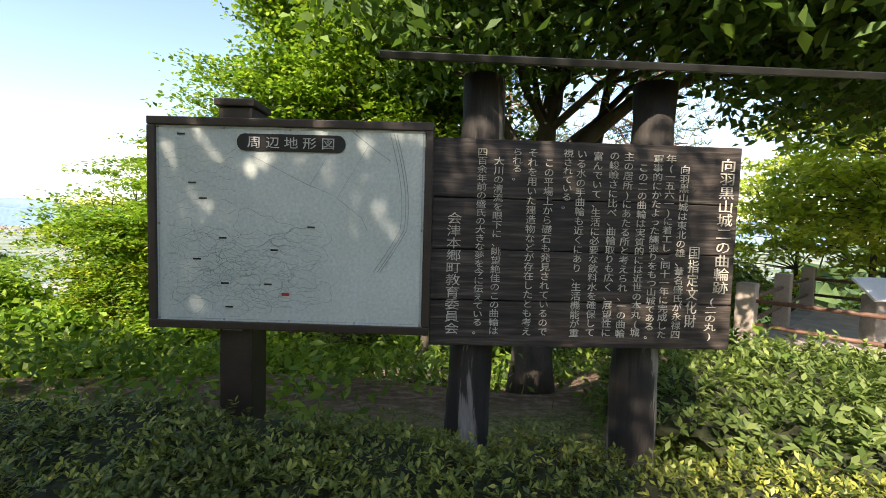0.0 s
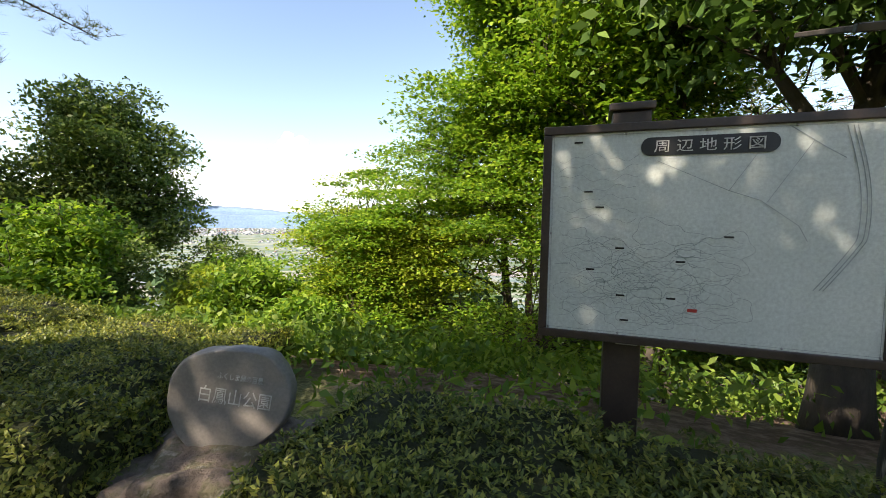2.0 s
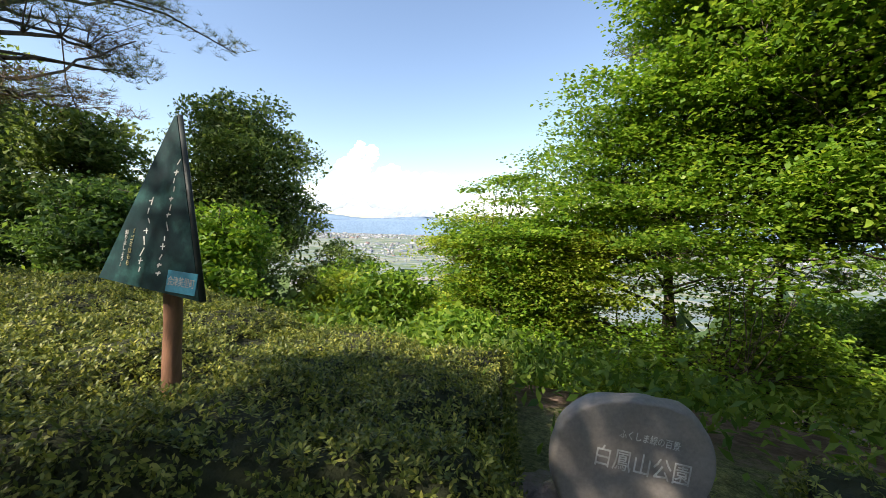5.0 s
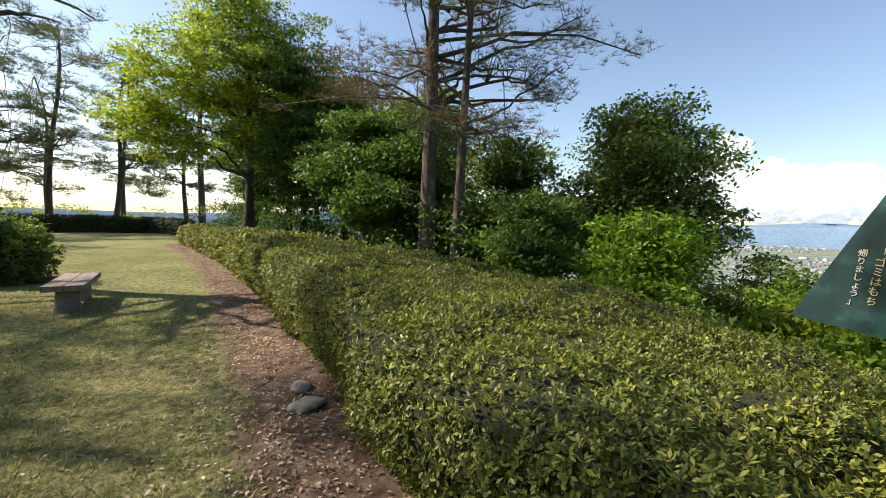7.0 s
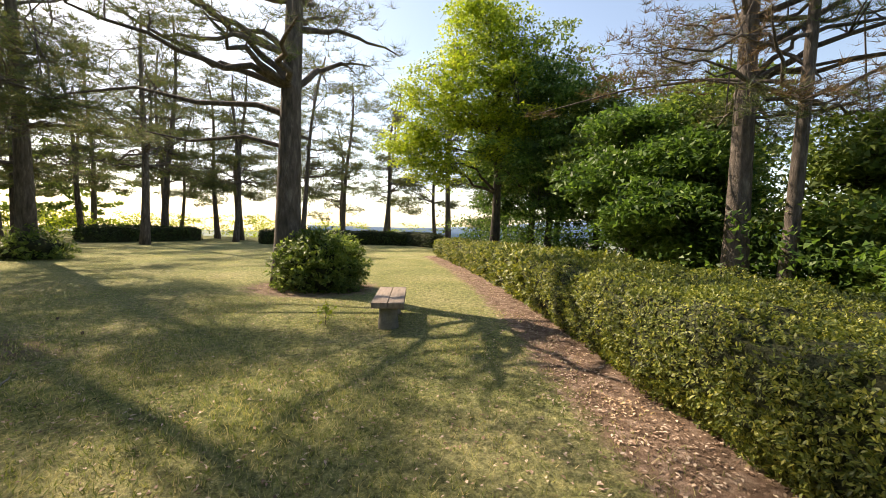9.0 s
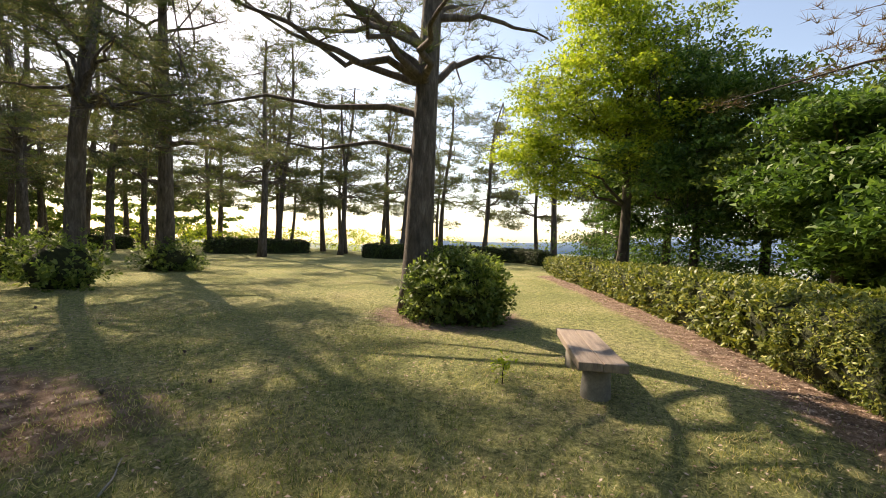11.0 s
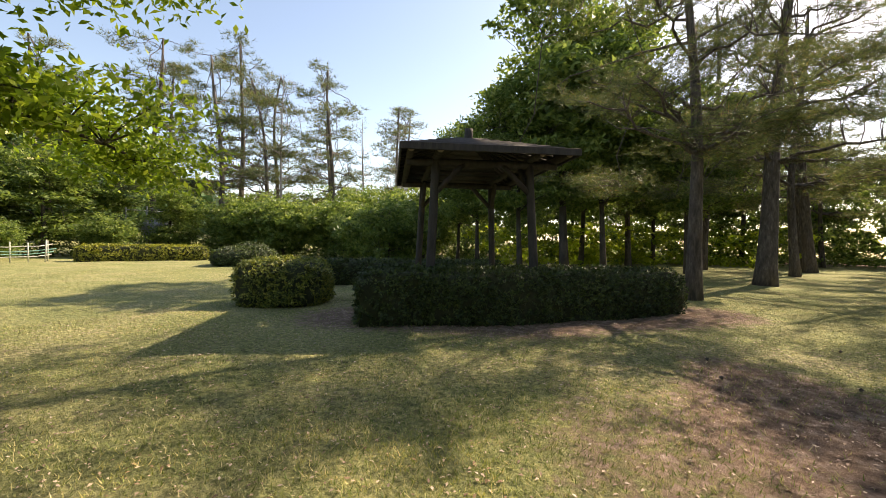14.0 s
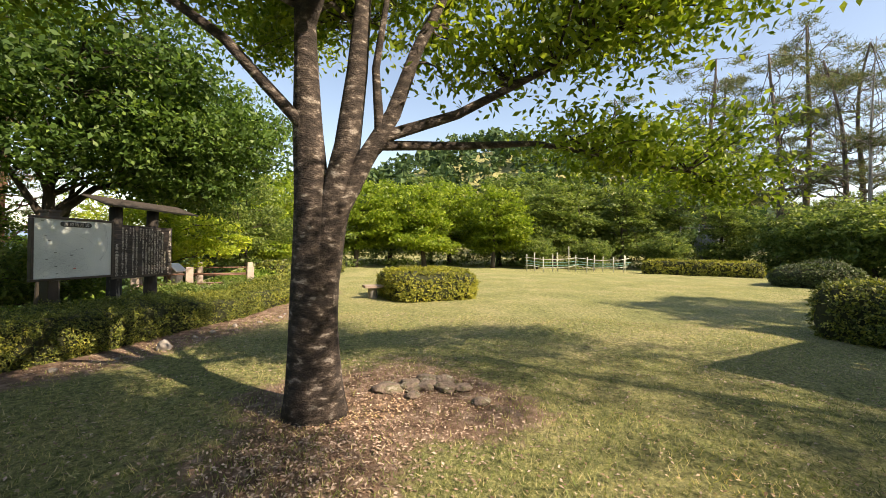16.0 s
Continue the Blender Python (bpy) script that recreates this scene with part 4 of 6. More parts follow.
    for k in range(7):
        x = np.linspace(-0.58, -0.25, 26)
        lines.append(ribbon(np.stack([x, zc + 0.34 - 0.045 * k + 0.012 * np.sin(x * 25 + k) + 0.008 * np.sin(x * 70 + 2 * k)], 1), 0.0017, -0.0024 - k * 1e-5))
    for off in (0, 0.018, 0.03):
        z = np.linspace(0.43, -0.2, 40)
        lines.append(ribbon(np.stack([0.455 + off + 0.06 * np.sin((z + 0.25) * 4.6) - np.maximum(0, -z) * 0.4, z + zc], 1), 0.0036, -0.0026 - off * 0.01))
    lines.append(ribbon([(-0.18, zc + 0.32), (0.09, zc + 0.19), (0.2, zc + 0.15), (0.33, zc + 0.05), (0.36, zc - 0.01)], 0.0026, -0.0028))
    lines.append(ribbon([(0.09, zc + 0.19), (0.2, zc + 0.37)], 0.0022, -0.0029))
    lines.append(ribbon([(0.22, zc + 0.14), (0.36, zc + 0.38)], 0.0022, -0.003))
    lines.append(ribbon([(0.28, zc + 0.44), (0.4, zc + 0.35), (0.46, zc + 0.31)], 0.004, -0.0031))
    part("map_print", mesh_np("map_lines", *joined(lines), M["map_ink"]), ob, "fine grey contour and road lines")
    for x, z in ((-0.5, 0.41), (-0.45, 0.19), (-0.4, 0.12), (-0.31, -0.06), (0.1, 0.0), (-0.07, -0.11), (-0.1, -0.27), (-0.3, -0.27), (-0.28, -0.38), (-0.43, -0.16)):
        part("place_label", box_mesh("label", M["black_plate"], x - 0.018, x + 0.018, -0.004, -0.002, zc + z - 0.004, zc + z + 0.004, 0), ob, "tiny unreadable black place name")
    part("red_mark", box_mesh("mark", M["red_mark"], -0.035, 0.0, -0.0045, -0.002, zc - 0.322, zc - 0.308, 0), ob, "small red you-are-here mark")
    rv = bmesh.new()
    bmesh.ops.create_uvsphere(rv, u_segments=8, v_segments=4, radius=0.0055)
    rv = done(rv, "rivet", M["rivet"], True)
    for i in range(5):
        for z in (zc - H / 2 + 0.012, zc + H / 2 - 0.012):
            part("rivet", rv, ob, "", pose(-W / 2 + 0.012 + i * (W - 0.024) / 4, -0.001, z))
    for x in (-W / 2 + 0.012, W / 2 - 0.012):
        part("rivet", rv, ob, "", pose(x, -0.001, zc))


def log_mesh(name, p0, p1, r0, r1, material, seed, sides=18, rings=14, amp=0.06):
    t = np.linspace(0, 1, rings)[:, None]
    p = np.asarray(p0, float) + (np.asarray(p1, float) - np.asarray(p0, float)) * t
    v, f = tube(p, np.linspace(r0, r1, rings), sides)
    ax = np.asarray(p0, float)[None]
    nn = rough(v * [1, 1, 0.4], amp, 9, seed)
    k = rings * sides
    c = np.repeat(p, sides, 0)
    v[:k] = c + (v[:k] - c) * (1 + nn[:k, None] * 2.0)
    return mesh_np(name, v, f, material, True)


def wood_board():
    L, H = 1.46, 0.975
    ob = thing("wooden_notice_board", pose(-0.055, 1.925, 0, 0, 0, 2.1), "dark grained plank board with faded white lettering under a roof", "sign board")
    z0 = 0.905
    rng = np.random.default_rng(4)
    hs = [0.0, 0.22, 0.46, 0.70, 0.975]
    for a, b in zip(hs, hs[1:]):
        part("plank", box_mesh("plank", M["sign_wood"], rng.uniform(-0.004, 0.004), L + rng.uniform(-0.006, 0.004), 0.0, 0.04 + rng.uniform(-0.003, 0.003), a + 0.0025, b - 0.0025, 0.004), ob, "", pose(0, rng.uniform(-0.003, 0.003), z0))
    part("back_board", box_mesh("back", M["timber"], 0.01, L - 0.01, 0.03, 0.05, z0 + 0.01, z0 + H - 0.01, 0.003), ob)
    for x in (0.23, 1.09):
        part("post", log_mesh("post", (x - 0.03, 0.145, -0.25), (x + 0.015, 0.145, 2.2), 0.122, 0.1, M["log_black"], int(x * 10)), ob, "black-painted weathered round log post")
    bm = bmesh.new()
    block(bm, -0.22, 2.1, -0.2, 0.3, 0, 0.022, 0.004, pose(0, 0.1, 2.26, 20, 0, 0))
    part("roof", done(bm, "roof", M["timber"]), ob, "narrow flat dark roof board")
    bm = bmesh.new()
    block(bm, -0.24, 2.12, -0.225, -0.2, -0.006, 0.026, 0.004, pose(0, 0.1, 2.26, 20, 0, 0))
    part("fascia", done(bm, "fascia", M["black_plate"]), ob)
    cols = [("向羽黒山城二の曲輪跡", 1262, 285, 520, 27), ("(二の丸)", 1248, 528, 604, 21), ("国指定文化財", 1212, 436, 580, 20),
            ("向羽黒山城は東北の雄、葦名盛氏が永禄四", 1187, 292, 600, 17), ("年(一五六一)に着工し、同十一年に完成した", 1162, 272, 600, 17),
            ("軍事的にかたよった縄張りをもつ山城である。", 1140, 272, 602, 17), ("この二の曲輪は実質的には近世の本丸(城", 1115, 287, 598, 17),
            ("主の居所)にあたる所と考えられ、一の曲輪", 1089, 264, 600, 17), ("の峻嶮さに比べ、曲輪取りも広く、展望性に", 1064, 263, 598, 17),
            ("富んでいて、生活に必要な飲料水を確保して", 1036, 260, 598, 17), ("いる水の手曲輪も近くにあり、生活機能が重", 1008, 257, 600, 17),
            ("視されている。", 985, 253, 362, 17), ("この平場上から礎石も発見されているので", 953, 270, 598, 17),
            ("それを用いた建造物などが存在したとも考え", 925, 249, 598, 17), ("られる。", 899, 247, 306, 17),
            ("大川の清流を眼下に、眺望絶佳のこの曲輪は", 868, 261, 597, 17), ("四百余年前の盛氏の大きな夢を今に伝えている。", 840, 244, 597, 17),
            ("会津本郷町教育委員会", 796, 362, 597, 24)]
    for body, x, top, bot, wide in cols:
        u = L * (x - 757) / 528
        y0, y1 = 217 + 50 * (x - 760) / 530, 621
        k = H / (y1 - y0)
        me = fit_text(text_mesh(body, 0.04, M["cream_ink"]), (bot - top) * k, wide * L / 528)
        for ch in split_text(me, len(body)):
            part("character", ch, ob, "", pose(u, -0.0045, z0 + H - (top - y0) * k))
    knot = bmesh.new()
    bmesh.ops.create_uvsphere(knot, u_segments=10, v_segments=5, radius=0.02)
    bmesh.ops.scale(knot, verts=knot.verts, vec=(1.5, 0.12, 0.8))
    knot = done(knot, "knot", M["timber"], True)
    for u, v in ((0.34, 0.44), (1.22, 0.77), (1.16, 0.45), (0.72, 0.3)):
        part("knot", knot, ob, "dark wood knot", pose(u, -0.001, z0 + v))


def stone_monument():
    bm = bmesh.new()
    bmesh.ops.create_icosphere(bm, subdivisions=5, radius=1.0)
    for v in bm.verts:
        n = noise.fractal(v.co * 1.1 + Vector((3, 1, 7)), 1.0, 2.0, 4)
        a = math.atan2(v.co.z, v.co.x)
        k = 1 + 0.05 * math.sin(2 * a + 0.8) + 0.04 * math.sin(3 * a)
        s = lambda c, p: math.copysign(abs(c) ** p, c)
        v.co = Vector((s(v.co.x, 0.95) * 0.305 * k, v.co.y * 0.16, s(v.co.z, 0.95) * 0.29 * k)) * (1 + 0.07 * n)
    for v in bm.verts:
        if v.co.y < -0.05:
            v.co.y = -0.05 + (v.co.y + 0.05) * 0.03
    ob = thing("inscribed_stone", pose(-2.87, 1.56, 0.555, -4, 0, 22), "flat-faced grey boulder carved with green-white characters, set on a rough rock", "monument")
    part("stone", done(bm, "stone", M["stone_cut"], True), ob, "smooth grey-brown stone face")
    for body, w, h, x, z in (("ふくしま緑の百景", 0.23, 0.035, 0.06, 0.135), ("白鳳山公園", 0.36, 0.085, 0.04, 0.06)):
        me = fit_text(text_mesh(body, 0.05, M["white_paint"], False), h, w)
        part("lettering", me, ob, "pale carved characters", pose(x, -0.0535, z, 0, 9, 0))
    bm = bmesh.new()
    bmesh.ops.create_icosphere(bm, subdivisions=5, radius=1.0)
    for v in bm.verts:
        s = lambda c, p: math.copysign(abs(c) ** p, c)
        n = noise.fractal(v.co * 2.0 + Vector((9, 2, 4)), 1.0, 2.0, 5)
        v.co = Vector((s(v.co.x, 0.6) * 0.5, s(v.co.y, 0.6) * 0.42, s(v.co.z, 0.6) * 0.34 + 0.0)) * (1 + 0.26 * n)
    rk = tagged(new("base_rock", done(bm, "rock", M["rock"], True)), "rough dark mossy rock under the inscribed stone", "rock")
    rk.matrix_basis = pose(-2.86, 1.5, 0.0, 0, 0, 22)


def green_sign():
    """Triangular board on a log post."""
    a, b, c = Vector((-5.555, 0.885, 1.135)), Vector((-4.775, 0.975, 1.105)), Vector((-5.16, 1.075, 2.03))
    ux = (b - a).normalized()
    nor = ux.cross(c - a).normalized()
    uz = nor.cross(ux)
    m = Matrix(((ux.x, -nor.x, uz.x, a.x), (ux.y, -nor.y, uz.y, a.y), (ux.z, -nor.z, uz.z, a.z), (0, 0, 0, 1)))
    w = (b - a).length
    ax, az = (c - a).dot(ux), (c - a).dot(uz)
    ob = thing("triangular_sign", m, "dark green triangular board with worn lettering on a log post", "sign")
    bm = bmesh.new()
    vs = [bm.verts.new(q) for q in ((0, 0, 0), (w, 0, -0.03), (ax + 0.008, 0, az), (ax - 0.008, 0, az))]
    f = bm.faces.new(vs)
    e = bmesh.ops.extrude_face_region(bm, geom=[f])
    bmesh.ops.translate(bm, verts=[g for g in e["geom"] if isinstance(g, bmesh.types.BMVert)], vec=(0, 0.035, 0))
    bmesh.ops.recalc_face_normals(bm, faces=bm.faces)
    part("board", done(bm, "board", M["green_board"]), ob)
    part("edge", mesh_np("edge", *tube([(w + 0.006, 0.017, -0.03), (ax + 0.012, 0.017, az + 0.006)], [0.019, 0.017], 4), M["board_edge"]), ob, "dark edge strip")
    for body, x, top, h, wd, mt in (("自然をたいせつに", ax + 0.09, 0.68, 0.6, 0.05, "white_paint"), ("しましょう", ax - 0.06, 0.47, 0.4, 0.04, "white_paint"),
                                    ("「ゴミはもち", ax - 0.16, 0.29, 0.2, 0.028, "yellow_ink"), ("帰りましょう」", ax - 0.21, 0.28, 0.2, 0.026, "white_paint")):
        if body[0] in "自し":
            rng = np.random.default_rng(len(body))
            bars, z = [], top
            while z > top - h:
                ln = rng.uniform(0.02, 0.05)
                bars.append(ribbon([(x + rng.uniform(-0.012, 0.012), z), (x + rng.uniform(-0.015, 0.015), z - ln)], 0.008, -0.002))
                if rng.uniform() < 0.6:
                    bars.append(ribbon([(x - 0.02, z - ln * 0.5), (x + rng.uniform(0.008, 0.02), z - ln * 0.5 + 0.004)], 0.006, -0.0025))
                z -= ln + rng.uniform(0.008, 0.03)
            part("lettering", mesh_np("lettering", *joined(bars), M[mt]), ob, "worn unreadable white strokes")
        else:
            part("lettering", fit_text(text_mesh(body, 0.03, M[mt]), h, wd), ob, "small worn vertical lettering", pose(x, -0.002, top))
    st = part("sticker", box_mesh("sticker", M["cyan"], w - 0.245, w - 0.035, -0.004, -0.001, -0.008, 0.1, 0.001), ob, "blue sticker")
    part("lettering", fit_text(text_mesh("会津美里町", 0.05, M["white_paint"], False), 0.048, 0.19), st, "white characters", pose(w - 0.14, -0.0045, 0.073))
    wm = m.inverted()
    p0, p1 = wm @ Vector((-5.2, 1.07, 0.0)), wm @ Vector((-5.175, 1.08, 1.5))
    part("post", log_mesh("post", p0, p1, 0.055, 0.045, M["log_red"], 4), ob, "reddish peeled log post")


map_board()
wood_board()
stone_monument()
green_sign()


# ---- terrace with railing ----
def terrace():
    A, B = Vector((3.55, 4.85, 0)), Vector((8.1, -0.9, 0))
    u = (Vector((5.45, 2.65, 0)) - Vector((3.7, 4.7, 0))).normalized()
    ang = math.degrees(math.atan2(u.y, u.x))
    m = Matrix.Translation((3.6, 4.82, 0)) @ pose(0, 0, 0, 0, 0, ang)
    ob = thing("lookout_terrace", m, "stained concrete lookout slab with posts and rusty rails above the slope", "terrace")
    part("slab", box_mesh("slab", M["concrete"], -0.15, 3.6, -0.1, 4.2, -0.16, 0.12, 0.02), ob, "mossy concrete slab")
    part("floor", box_mesh("floor", M["concrete_warm"], 0.12, 3.5, 0.15, 4.1, 0.12, 0.135, 0.004), ob, "sunlit pinkish concrete floor")
    part("pier", box_mesh("pier", M["rock"], 0.2, 0.9, 0.3, 1.4, -1.4, -0.16, 0.08), ob, "rough stone pier under the slab")
    part("pier", box_mesh("pier", M["rock"], 2.6, 3.4, 0.3, 1.4, -1.4, -0.16, 0.08), ob, "rough stone pier under the slab")
    pm = bmesh.new()
    block(pm, -0.095, 0.095, -0.095, 0.095, 0.1, 0.9, 0.015)
    pm = done(pm, "post", M["concrete_warm"])
    spots = [(0.0, 0.0), (1.25, 0.0), (2.85, 0.0), (0.0, 1.9), (0.0, 3.9), (1.8, 3.9), (3.5, 3.9)]
    for x, y in spots:
        part("post", pm, ob, "square concrete railing post", pose(x, y, 0))
    for (ax, ay), (bx, by) in ((spots[0], spots[1]), (spots[1], spots[2]), (spots[0], spots[3]), (spots[3], spots[4]), (spots[4], spots[5]), (spots[5], spots[6])):
        d = Vector((bx - ax, by - ay, 0)).normalized() * 0.09
        for z in (0.42, 0.7):
            part("rail", mesh_np("rail", *tube([(ax + d.x, ay + d.y, z), (bx - d.x, by - d.y, z)], 0.026, 8), M["rail_rust"]), ob, "rusty brown steel rail")
    lec = thing("reading_desk_sign", m @ pose(1.0, 1.6, 0.135, 0, 0, 50), "slanting white information panel on a concrete stand", "sign")
    bm = bmesh.new()
    block(bm, -0.14, 0.14, -0.1, 0.1, 0, 0.62, 0.012)
    part("stand", done(bm, "stand", M["concrete"]), lec)
    bm = bmesh.new()
    block(bm, -0.24, 0.24, -0.2, 0.2, 0, 0.03, 0.006, pose(0, 0, 0.68, 38, 0, 0))
    part("panel", done(bm, "panel", M["white_panel"]), lec, "white slanting panel")


terrace()


# ---- benches ----
def bench(name, x, y, turn, label, long=1.55):
    ob = thing(name, pose(x, y, 0, 0, 0, turn), label, "bench", "park benches")
    for k, y0 in enumerate((-0.225, 0.004)):
        part("seat_plank", box_mesh("plank", M["plank"], -long / 2, long / 2, y0, y0 + 0.221, 0.325, 0.405, 0.008), ob, "worn grey-brown plank")
    for xx in (-long / 2 + 0.28, long / 2 - 0.28):
        part("leg", log_mesh("leg", (xx, 0, -0.08), (xx, 0, 0.323), 0.15, 0.13, M["concrete"], 7 + int(xx * 3), 14, 6, 0.03), ob, "round concrete log leg")
    return ob


bench("park_bench", -11.95, -4.38, 196, "plank bench on two log-shaped legs on the lawn")
bench("park_bench", 6.0, -1.55, -62, "plank bench on log-shaped legs beside a golden bush", 1.5)


# ---- pavilion ----
def pavilion():
    ob = thing("pavilion", pose(-2.2, -14.34, 0, 0, 0, 36.0), "dark timber pavilion with a low hipped roof on leaning posts", "pavilion")
    ex, ey, ez, top = 1.75, 2.6, 3.36, 4.1
    for sx, sy in ((-1, -1), (1, -1), (1, 1), (-1, 1)):
        part("post", log_mesh("post", (sx * 1.15, sy * 1.9, -0.1), (sx * 1.0, sy * 1.72, 3.3), 0.1, 0.085, M["timber"], sx + 2 * sy + 5, 12, 8, 0.03), ob, "leaning dark round post")
        for dx, dy in ((-sx, 0), (0, -sy)):
            part("brace", mesh_np("brace", *tube([(sx * 1.03, sy * 1.76, 2.55), (sx * 1.0 + dx * 0.6, sy * 1.74 + dy * 0.6, 3.2)], 0.06, 8), M["timber"]), ob)
    for s in (-1, 1):
        part("beam", log_mesh("beam", (-1.6, s * 1.72, 3.2), (1.6, s * 1.72, 3.2), 0.085, 0.085, M["timber"], 11 + s, 12, 8, 0.02), ob, "round dark cross beam")
        for x in (s * 1.0, s * 1.55):
            part("purlin", log_mesh("purlin", (x, -2.52, 3.3), (x, 2.52, 3.3), 0.075, 0.075, M["timber"], 15 + s, 12, 8, 0.02), ob, "round dark purlin log")
            for y in (-2.525, 2.525):
                part("log_end", mesh_np("log_end", *tube([(x, y - 0.012, 3.3), (x, y + 0.012, 3.3)], 0.07, 12), M["plank"]), ob, "pale sawn log end")
    n = 8
    ring = lambda k: (ex + (0.2 - ex) * k / n, ey + (0.2 - ey) * k / n, ez + (top - ez) * k / n)
    for k in range(n):
        (xa, ya, za), (xb, yb, zb) = ring(k), ring(k + 1)
        for side in range(4):
            lo = [((-xa, -ya), (xa, -ya)), ((xa, -ya), (xa, ya)), ((xa, ya), (-xa, ya)), ((-xa, ya), (-xa, -ya))][side]
            hi = [((-xb, -yb), (xb, -yb)), ((xb, -yb), (xb, yb)), ((xb, yb), (-xb, yb)), ((-xb, yb), (-xb, -yb))][side]
            q = [(*lo[0], za + 0.04), (*lo[1], za + 0.04), (*hi[1], zb + 0.012), (*hi[0], zb + 0.012)]
            q += [(c[0], c[1], c[2] - 0.05) for c in q]
            f = [[0, 1, 2, 3], [7, 6, 5, 4], [0, 4, 5, 1], [1, 5, 6, 2], [2, 6, 7, 3], [3, 7, 4, 0]]
            part("roof_board", mesh_np("roof_board", q, f, M["shingle"]), ob)
    for s in (-1, 1):
        part("eave_board", box_mesh("eave", M["timber"], -ex - 0.01, ex + 0.01, s * ey - 0.02, s * ey + 0.02, ez - 0.1, ez + 0.03, 0.006), ob, "thin dark eave board")
        part("eave_board", box_mesh("eave", M["timber"], s * ex - 0.02, s * ex + 0.02, -ey + 0.022, ey - 0.022, ez - 0.1, ez + 0.03, 0.006), ob, "thin dark eave board")
        for k in range(-5, 6):
            y = k * 0.46
            part("rafter", mesh_np("rafter", *tube([(s * (ex - 0.03), y, ez - 0.03), (s * 0.25, y * 0.2, top - 0.1)], 0.035, 4), M["timber"]), ob)
    part("finial", log_mesh("finial", (0, 0, top - 0.12), (0, 0, top + 0.3), 0.13, 0.1, M["timber"], 3, 12, 5, 0.02), ob, "stubby roof finial")


pavilion()


# ---- frame fence, tank, stones ----
def trellis():
    rng = np.random.default_rng(9)
    ob = thing("bamboo_trellis", pose(0, 0, 0), "row of thin pale poles tied with green and white rails", "fence")
    a, b = np.array([25.6, -7.6]), np.array([26.6, -15.6])
    for k in range(13):
        p = a + (b - a) * (k / 12 + rng.uniform(-0.02, 0.02)) + [rng.uniform(-0.9, 0.9), 0]
        h = rng.uniform(1.1, 1.45) if k != 5 else 1.95
        part("pole", mesh_np("pole", *tube([(p[0], p[1], -0.1), (p[0] + rng.uniform(-.05, .05), p[1] + rng.uniform(-.05, .05), h)], 0.035, 6), M["tube_white"]), ob, "thin pale upright pole")
    for k in range(8):
        z = (0.45, 0.8, 1.05, 0.6)[k % 4]
        s, t = (0.0, 0.5) if k < 4 else (0.48, 1.0)
        p, q = a + (b - a) * s, a + (b - a) * t
        x = rng.uniform(-0.7, 0.7)
        pts = [(p[0] + x + (q[0] - p[0]) * u, p[1] + (q[1] - p[1]) * u, z - 0.16 * math.sin(math.pi * u) + rng.uniform(-.04, .04)) for u in np.linspace(0, 1, 7)]
        part("rail", mesh_np("rail", *tube(pts, 0.028, 6), M["tube_green" if k % 2 else "tube_white"]), ob, "sagging green or pale tied rail")


def old_tank():
    ob = thing("metal_tank", pose(36.5, -26.5, 0), "grey metal tank in a pipe frame on a stone base", "tank")
    bm = bmesh.new()
    bmesh.ops.create_uvsphere(bm, u_segments=20, v_segments=12, radius=1.35)
    bmesh.ops.scale(bm, verts=bm.verts, vec=(1, 1, 1.15))
    bmesh.ops.translate(bm, verts=bm.verts, vec=(0, 0, 2.3))
    part("vessel", done(bm, "vessel", M["steel_tank"], True), ob)
    part("base", box_mesh("base", M["rock"], -2.4, 2.4, -2.4, 2.4, -0.2, 0.95, 0.06), ob, "dark stone base")
    for sx in (-1, 1):
        for sy in (-1, 1):
            part("pipe", mesh_np("pipe", *tube([(sx * 1.9, sy * 1.9, 0.9), (sx * 1.9, sy * 1.9, 4.4)], 0.07, 8), M["steel_tank"]), ob)
        for z in (2.4, 4.2):
            part("pipe", mesh_np("pipe", *tube([(sx * 1.9, -1.9, z), (sx * 1.9, 1.9, z)], 0.05, 8), M["steel_tank"]), ob)


def field_stone(x, y, r, seed, label, mat="cobble", flat=0.6, name="stone"):
    bm = bmesh.new()
    bmesh.ops.create_icosphere(bm, subdivisions=3, radius=1.0)
    for v in bm.verts:
        k = 1 + 0.3 * noise.fractal(v.co * 1.3 + Vector((seed * 3.3, seed, 0)), 1.0, 2.0, 3)
        v.co = Vector((v.co.x * r * k, v.co.y * r * 0.8 * k, v.co.z * r * flat * k))
    o = tagged(new(name, done(bm, "stone", M[mat], True)), label, "stone")
    o.matrix_basis = pose(x, y, gz(x, y) + r * flat * 0.45, 0, 0, seed * 40)


trellis()
old_tank()
srng = np.random.default_rng(31)
field_stone(-1.0, 0.12, 0.11, 1, "pale round stone under the hedge", flat=0.85)
for k in range(15):
    field_stone(-2.05 + srng.normal(0, 0.2), -4.0 + srng.normal(0, 0.26), srng.uniform(0.07, 0.17), 40 + k, "weathered grey stone in a low heap among leaves", "rock", flat=0.32, name="heaped_stone")
field_stone(-7.6, -0.95, 0.13, 3, "flat stone at the hedge's foot", flat=0.35)
field_stone(-7.95, -1.0, 0.11, 4, "flat stone at the hedge's foot", flat=0.4)
for k in range(9):
    field_stone(-2.0 + 0.55 * k + srng.uniform(-0.2, 0.2), 0.55 - 0.08 * k + srng.uniform(-0.25, 0.05), srng.uniform(0.03, 0.06), 10 + k, "small pale stone on the leaf litter", flat=0.6)


